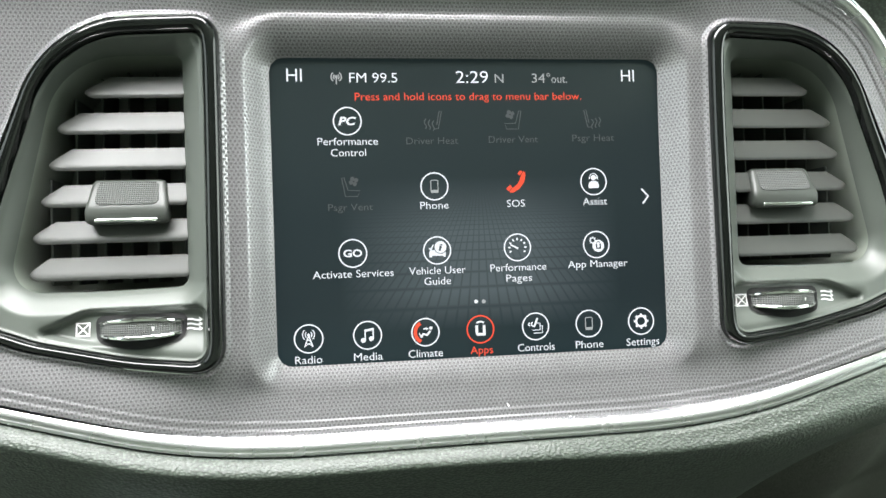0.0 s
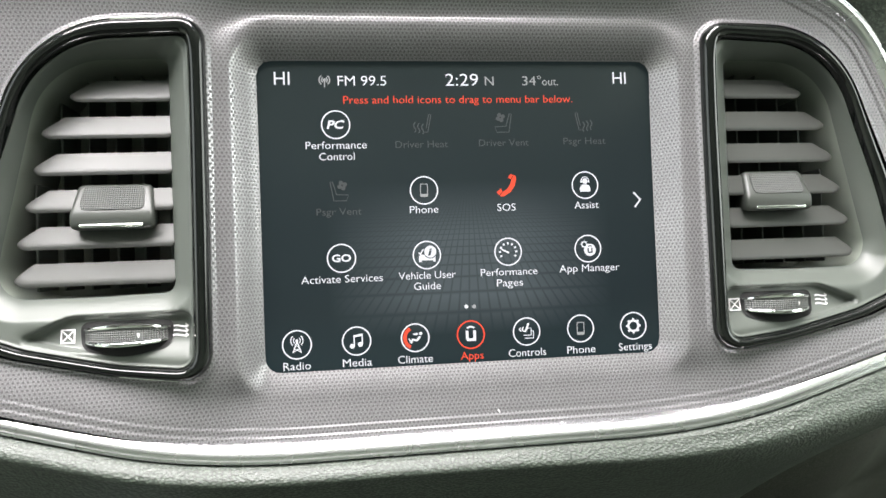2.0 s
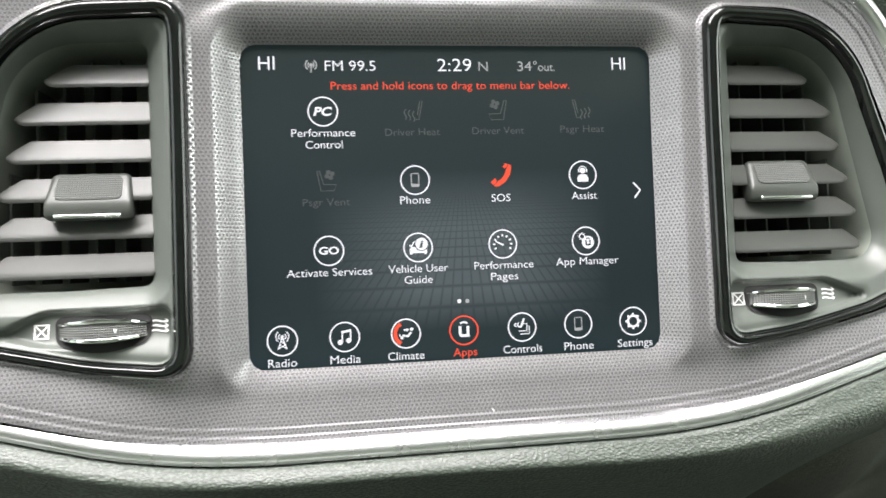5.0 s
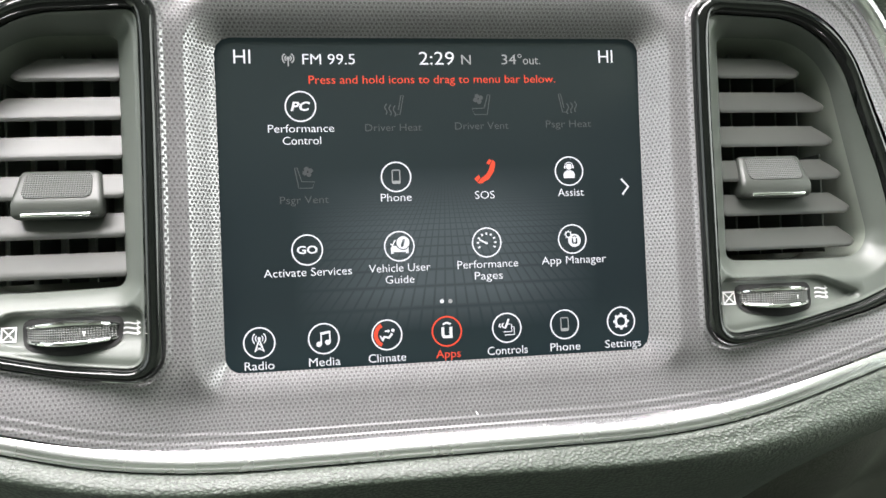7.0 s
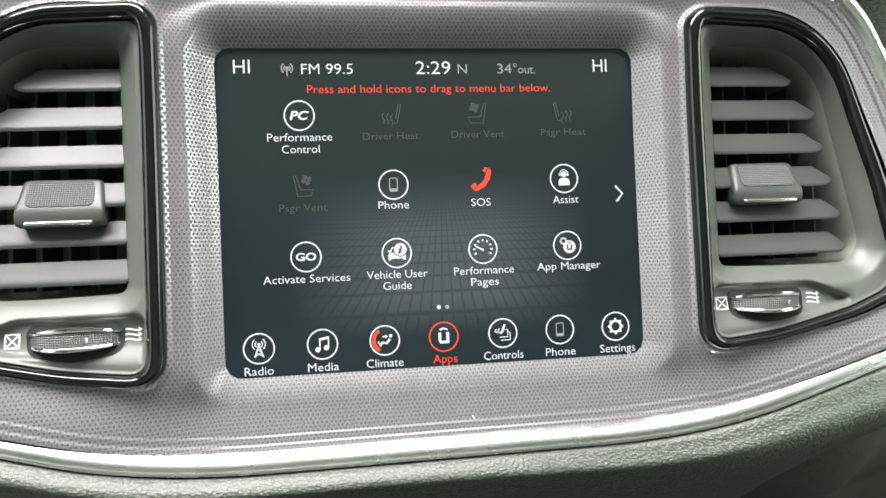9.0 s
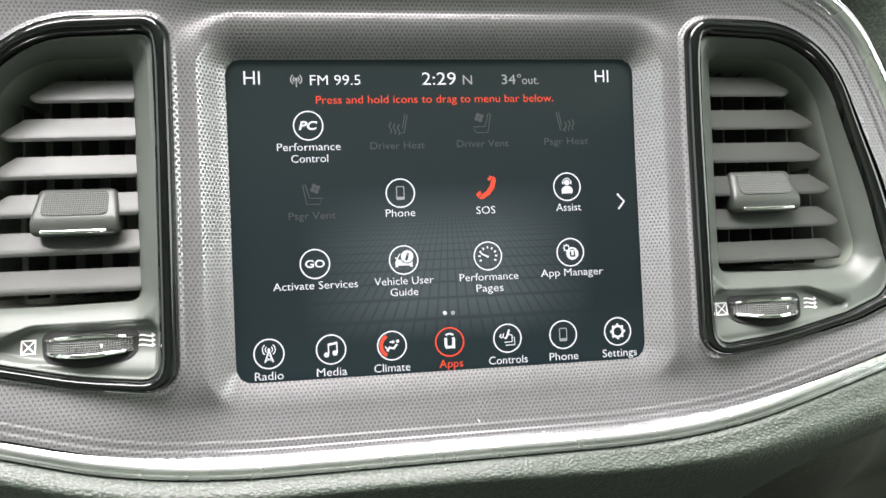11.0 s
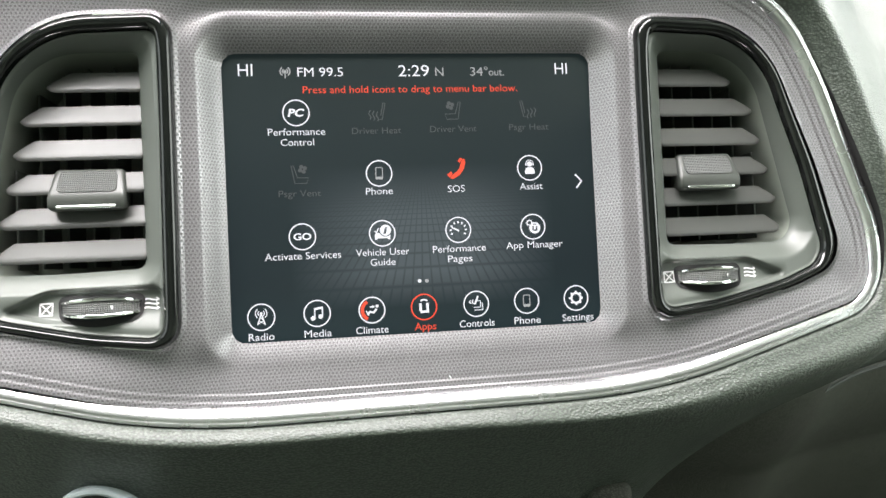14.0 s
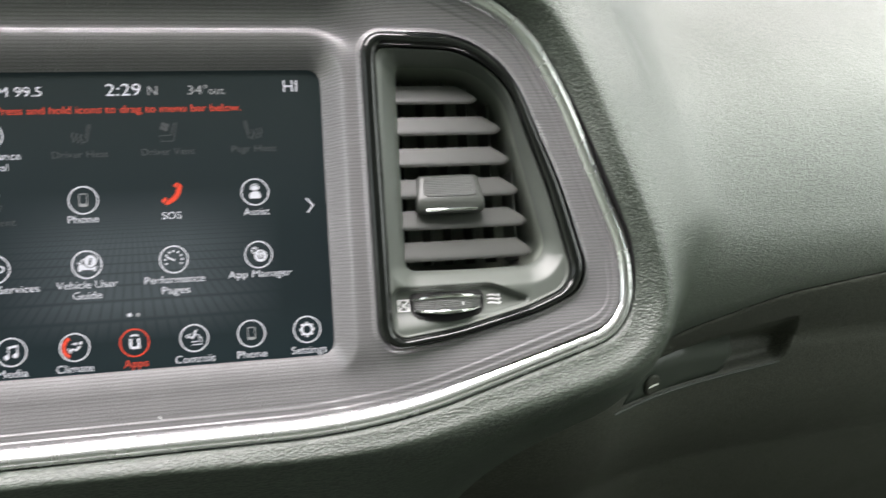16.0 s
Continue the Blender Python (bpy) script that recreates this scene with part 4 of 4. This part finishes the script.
for x, z, symbol, caption in ICONS:
    icon = lit("menu_icon", ring2(x, z, 5.85, 0.58), WHITE, display, "round white menu icon")
    if symbol == "PC":
        lit("symbol", moved(letters("PC", -3.8, 3.0, 0, 3.3, 0.25, 0.035), x, z - 1.6), WHITE, icon)
    elif symbol == "GO":
        lit("symbol", moved(letters("GO", -4.0, 4.0, 0, 2.9, 0, 0.03), x, z - 1.4), WHITE, icon)
    elif symbol == "apps":
        lit("symbol", moved(flat_join(disc2(0.9, -0.6, 2.7, 36), moved(gear_icon(1.1, 0.45, 8, 0.45), -1.6, 1.9)), x, z), WHITE, icon)
        lit("symbol", moved(cup_icon(0.55), x + 0.9, z - 0.5), DISPLAY, icon, "dark bracket shape", FRONT - 0.1)
    elif symbol is phone_icon:
        lit("symbol", moved(phone_icon(0.9), x, z), MID, icon)
    elif symbol is guide_icon:
        lit("symbol", moved(guide_icon(), x, z), WHITE, icon)
        lit("symbol", moved(ring2(1.5, 1.4, 2.75, 0.35), x, z), DISPLAY, icon, "dark rim", FRONT - 0.1)
        lit("symbol", moved(letters("i", -0.75, 0.45, 0, 2.9, 0.28, 0.03), x + 1.2, z - 0.1), DISPLAY, icon, "dark letter", FRONT - 0.1)
    else:
        lit("symbol", moved(symbol(), x, z), WHITE, icon)
    if symbol is lounge_icon:
        lit("symbol", moved(arc2(0, 0, 4.4, 118, 242, 1.5), x, z), RED, icon, "red arc")
    words(caption, WHITE, icon)

icon = lit("menu_icon", ring2(1.9, -52.5, 5.85, 0.58), RED, display, "red menu icon of the open page")
lit("symbol", moved(cup_icon(1.05), 1.9, -52.4), WHITE, icon)
words([("Apps", -2.8, 7.1, -63.0, 3.2)], RED, icon)
icon = lit("menu_icon", moved(handset_icon(), 20.2, 11.3), RED, display, "red telephone handset icon")
words([("SOS", 15.7, 23.8, 0.3, 3.1)], WHITE, icon)
for x, z, flip, fan, text in ((-15.4, 37.6, 1, False, ("Driver Heat", -27.5, -4.9, 28.4, 2.9)), (20.0, 37.6, 1, True, ("Driver Vent", 8.7, 30.8, 28.6, 2.9)),
                              (56.0, 37.8, -1, False, ("Psgr Heat", 46.6, 66.0, 28.9, 2.9)), (-52.0, 9.4, -1, True, ("Psgr Vent", -61.6, -42.8, 0.4, 2.9))):
    icon = lit("menu_icon", moved(seat_icon(flip, fan), x, z), DIM, display, "dimmed seat icon")
    words([text], DIM, icon)

STATUS = [("HI", -77.3, -70.9, 55.6, 5.4, WHITE), ("FM 99.5", -51.0, -30.5, 55.2, 4.1, WHITE), ("2:29", -4.9, 9.4, 55.0, 5.2, WHITE), ("N", 12.4, 16.3, 55.1, 3.9, MID),
          ("34\u00b0", 29.1, 37.6, 55.1, 4.0, MID), ("out.", 38.0, 45.3, 55.1, 3.5, MID), ("HI", 70.5, 76.6, 55.7, 5.2, WHITE),
          ("Press and hold icons to drag to menu bar below.", -48.9, 51.4, 47.5, 3.2, RED)]
for text, x0, x1, z, cap, mat in STATUS:
    lit("status_text", letters(text, x0, x1, z, cap), mat, display)
lit("status_icon", moved(antenna_icon(), -56.5, 57.0), MID, display, "grey aerial icon")
lit("page_dot", disc2(0.4, -40.4, 0.85), WHITE, display)
lit("page_dot", disc2(3.8, -40.5, 0.85), MID, display)
lit("page_arrow", stroke2([(77.9, 7.0), (80.9, 3.7), (78.3, 0.4)], 0.85), WHITE, display, "white chevron")


# ---- controls under the stack ----
def round_knob(name, label, x, z, r, pale):
    y = float(dash_y(np.array([(x, z + r)]))[0]) - 1.5
    k = thing(name, label, "control knob")
    a = np.linspace(0, 2 * np.pi, 72, endpoint=False)
    ring = []
    for rr, h in ((r, 30), (r, -2), (r - 0.6, -3.0), (r - 2.0, -3.3), (r - 3.0, -2.6), (r - 3.3, 12)):
        ring.append(np.stack([x + rr * np.cos(a), 0 * a + y + h, z + rr * np.sin(a)], 1))
    part("bezel_ring", bands(ring), pale, k, "pale satin ring")
    part("knob_face", disc_on(x, z, r - 3.4, y + 3.0, y + 30, 60, 1.0), LID, k, "black face")
    return k


round_knob("control_knob", "round black control with a pale satin ring under the trim", -143.5, -141.4, 21.2, PALE)
y = float(dash_y(np.array([(95.0, -149.0)]))[0])
sw = thing("switch", "small rounded black switch under the trim", "switch")
part("switch_cap", box(84, 106, y - 4, y + 8, -172, -147.5, 5, 4), LID, sw)

# ---- closed cabin round the camera ----
def cabin(name, boxes, material, label):
    bm = bmesh.new()
    for x0, x1, y0, y1, z0, z1 in boxes:
        m = bmesh.ops.create_cube(bm, size=1.0)["verts"]
        for v in m:
            v.co = Vector(((x0 + x1) / 2 + v.co.x * (x1 - x0), (y0 + y1) / 2 + v.co.y * (y1 - y0), (z0 + z1) / 2 + v.co.z * (z1 - z0)))
    me = bpy.data.meshes.new(name)
    bm.to_mesh(me)
    bm.free()
    ob = new(name, me)
    me.materials.append(material)
    return tagged(ob, label, name.split("_")[0], "", "structure")


cabin("floor", [(-0.86, 0.86, -1.9, 0.82, 0.0, 0.06)], CARPET, "grey carpeted floor of the car")
# the gap in the unseen roof is made for the added overhead lamp
cabin("ceiling", [(-0.86, 0.86, -1.9, -0.36, 1.46, 1.5), (-0.86, -0.72, -0.36, 0.09, 1.46, 1.5), (0.34, 0.86, -0.36, 0.09, 1.46, 1.5)], LINER, "light grey cloth roof lining")
for name, s in (("wall_left", -1), ("wall_right", 1)):
    x0, x1 = sorted((s * 0.80, s * 0.86))
    cabin(name, [(x0, x1, -1.9, 0.82, 0.06, 0.80), (x0, x1, 0.38, 0.82, 0.80, 0.99), (x0, x1, -0.65, 0.38, 1.40, 1.46)], TRIM, "grey door side with a window opening")
    # unseen dark panel, added so that the display mirrors less of the cabin
    cabin(name + "_rear", [(x0, x1, -1.9, -0.65, 0.80, 1.46)], REAR_DARK, "dark grey rear quarter panel of the cabin")
cabin("wall_front", [(-0.80, 0.80, 0.76, 0.82, 0.06, 1.0)], TRIM, "grey bulkhead under the windscreen")
cabin("wall_back", [(-0.80, 0.80, -1.9, -1.84, 0.06, 1.46)], TRIM, "plain grey rear wall of the cabin")

# a fleck of lint caught on the trim under the display
lint = fillet([(11.6, -83.9, 0.2), (12.4, -85.3, 0.2), (12.0, -85.4, 0.2), (11.3, -84.2, 0.2)], 0.2)
lint_y = lambda q: panel_y(q) - 0.35
solo("lint_fleck", join(sheet(lint, [], [], 0.4, lint_y), rim_of(lint, lint_y, lambda q: panel_y(q) + 0.1, 24)), PRINT, "tiny white lint fleck lying on the silver trim", "lint")
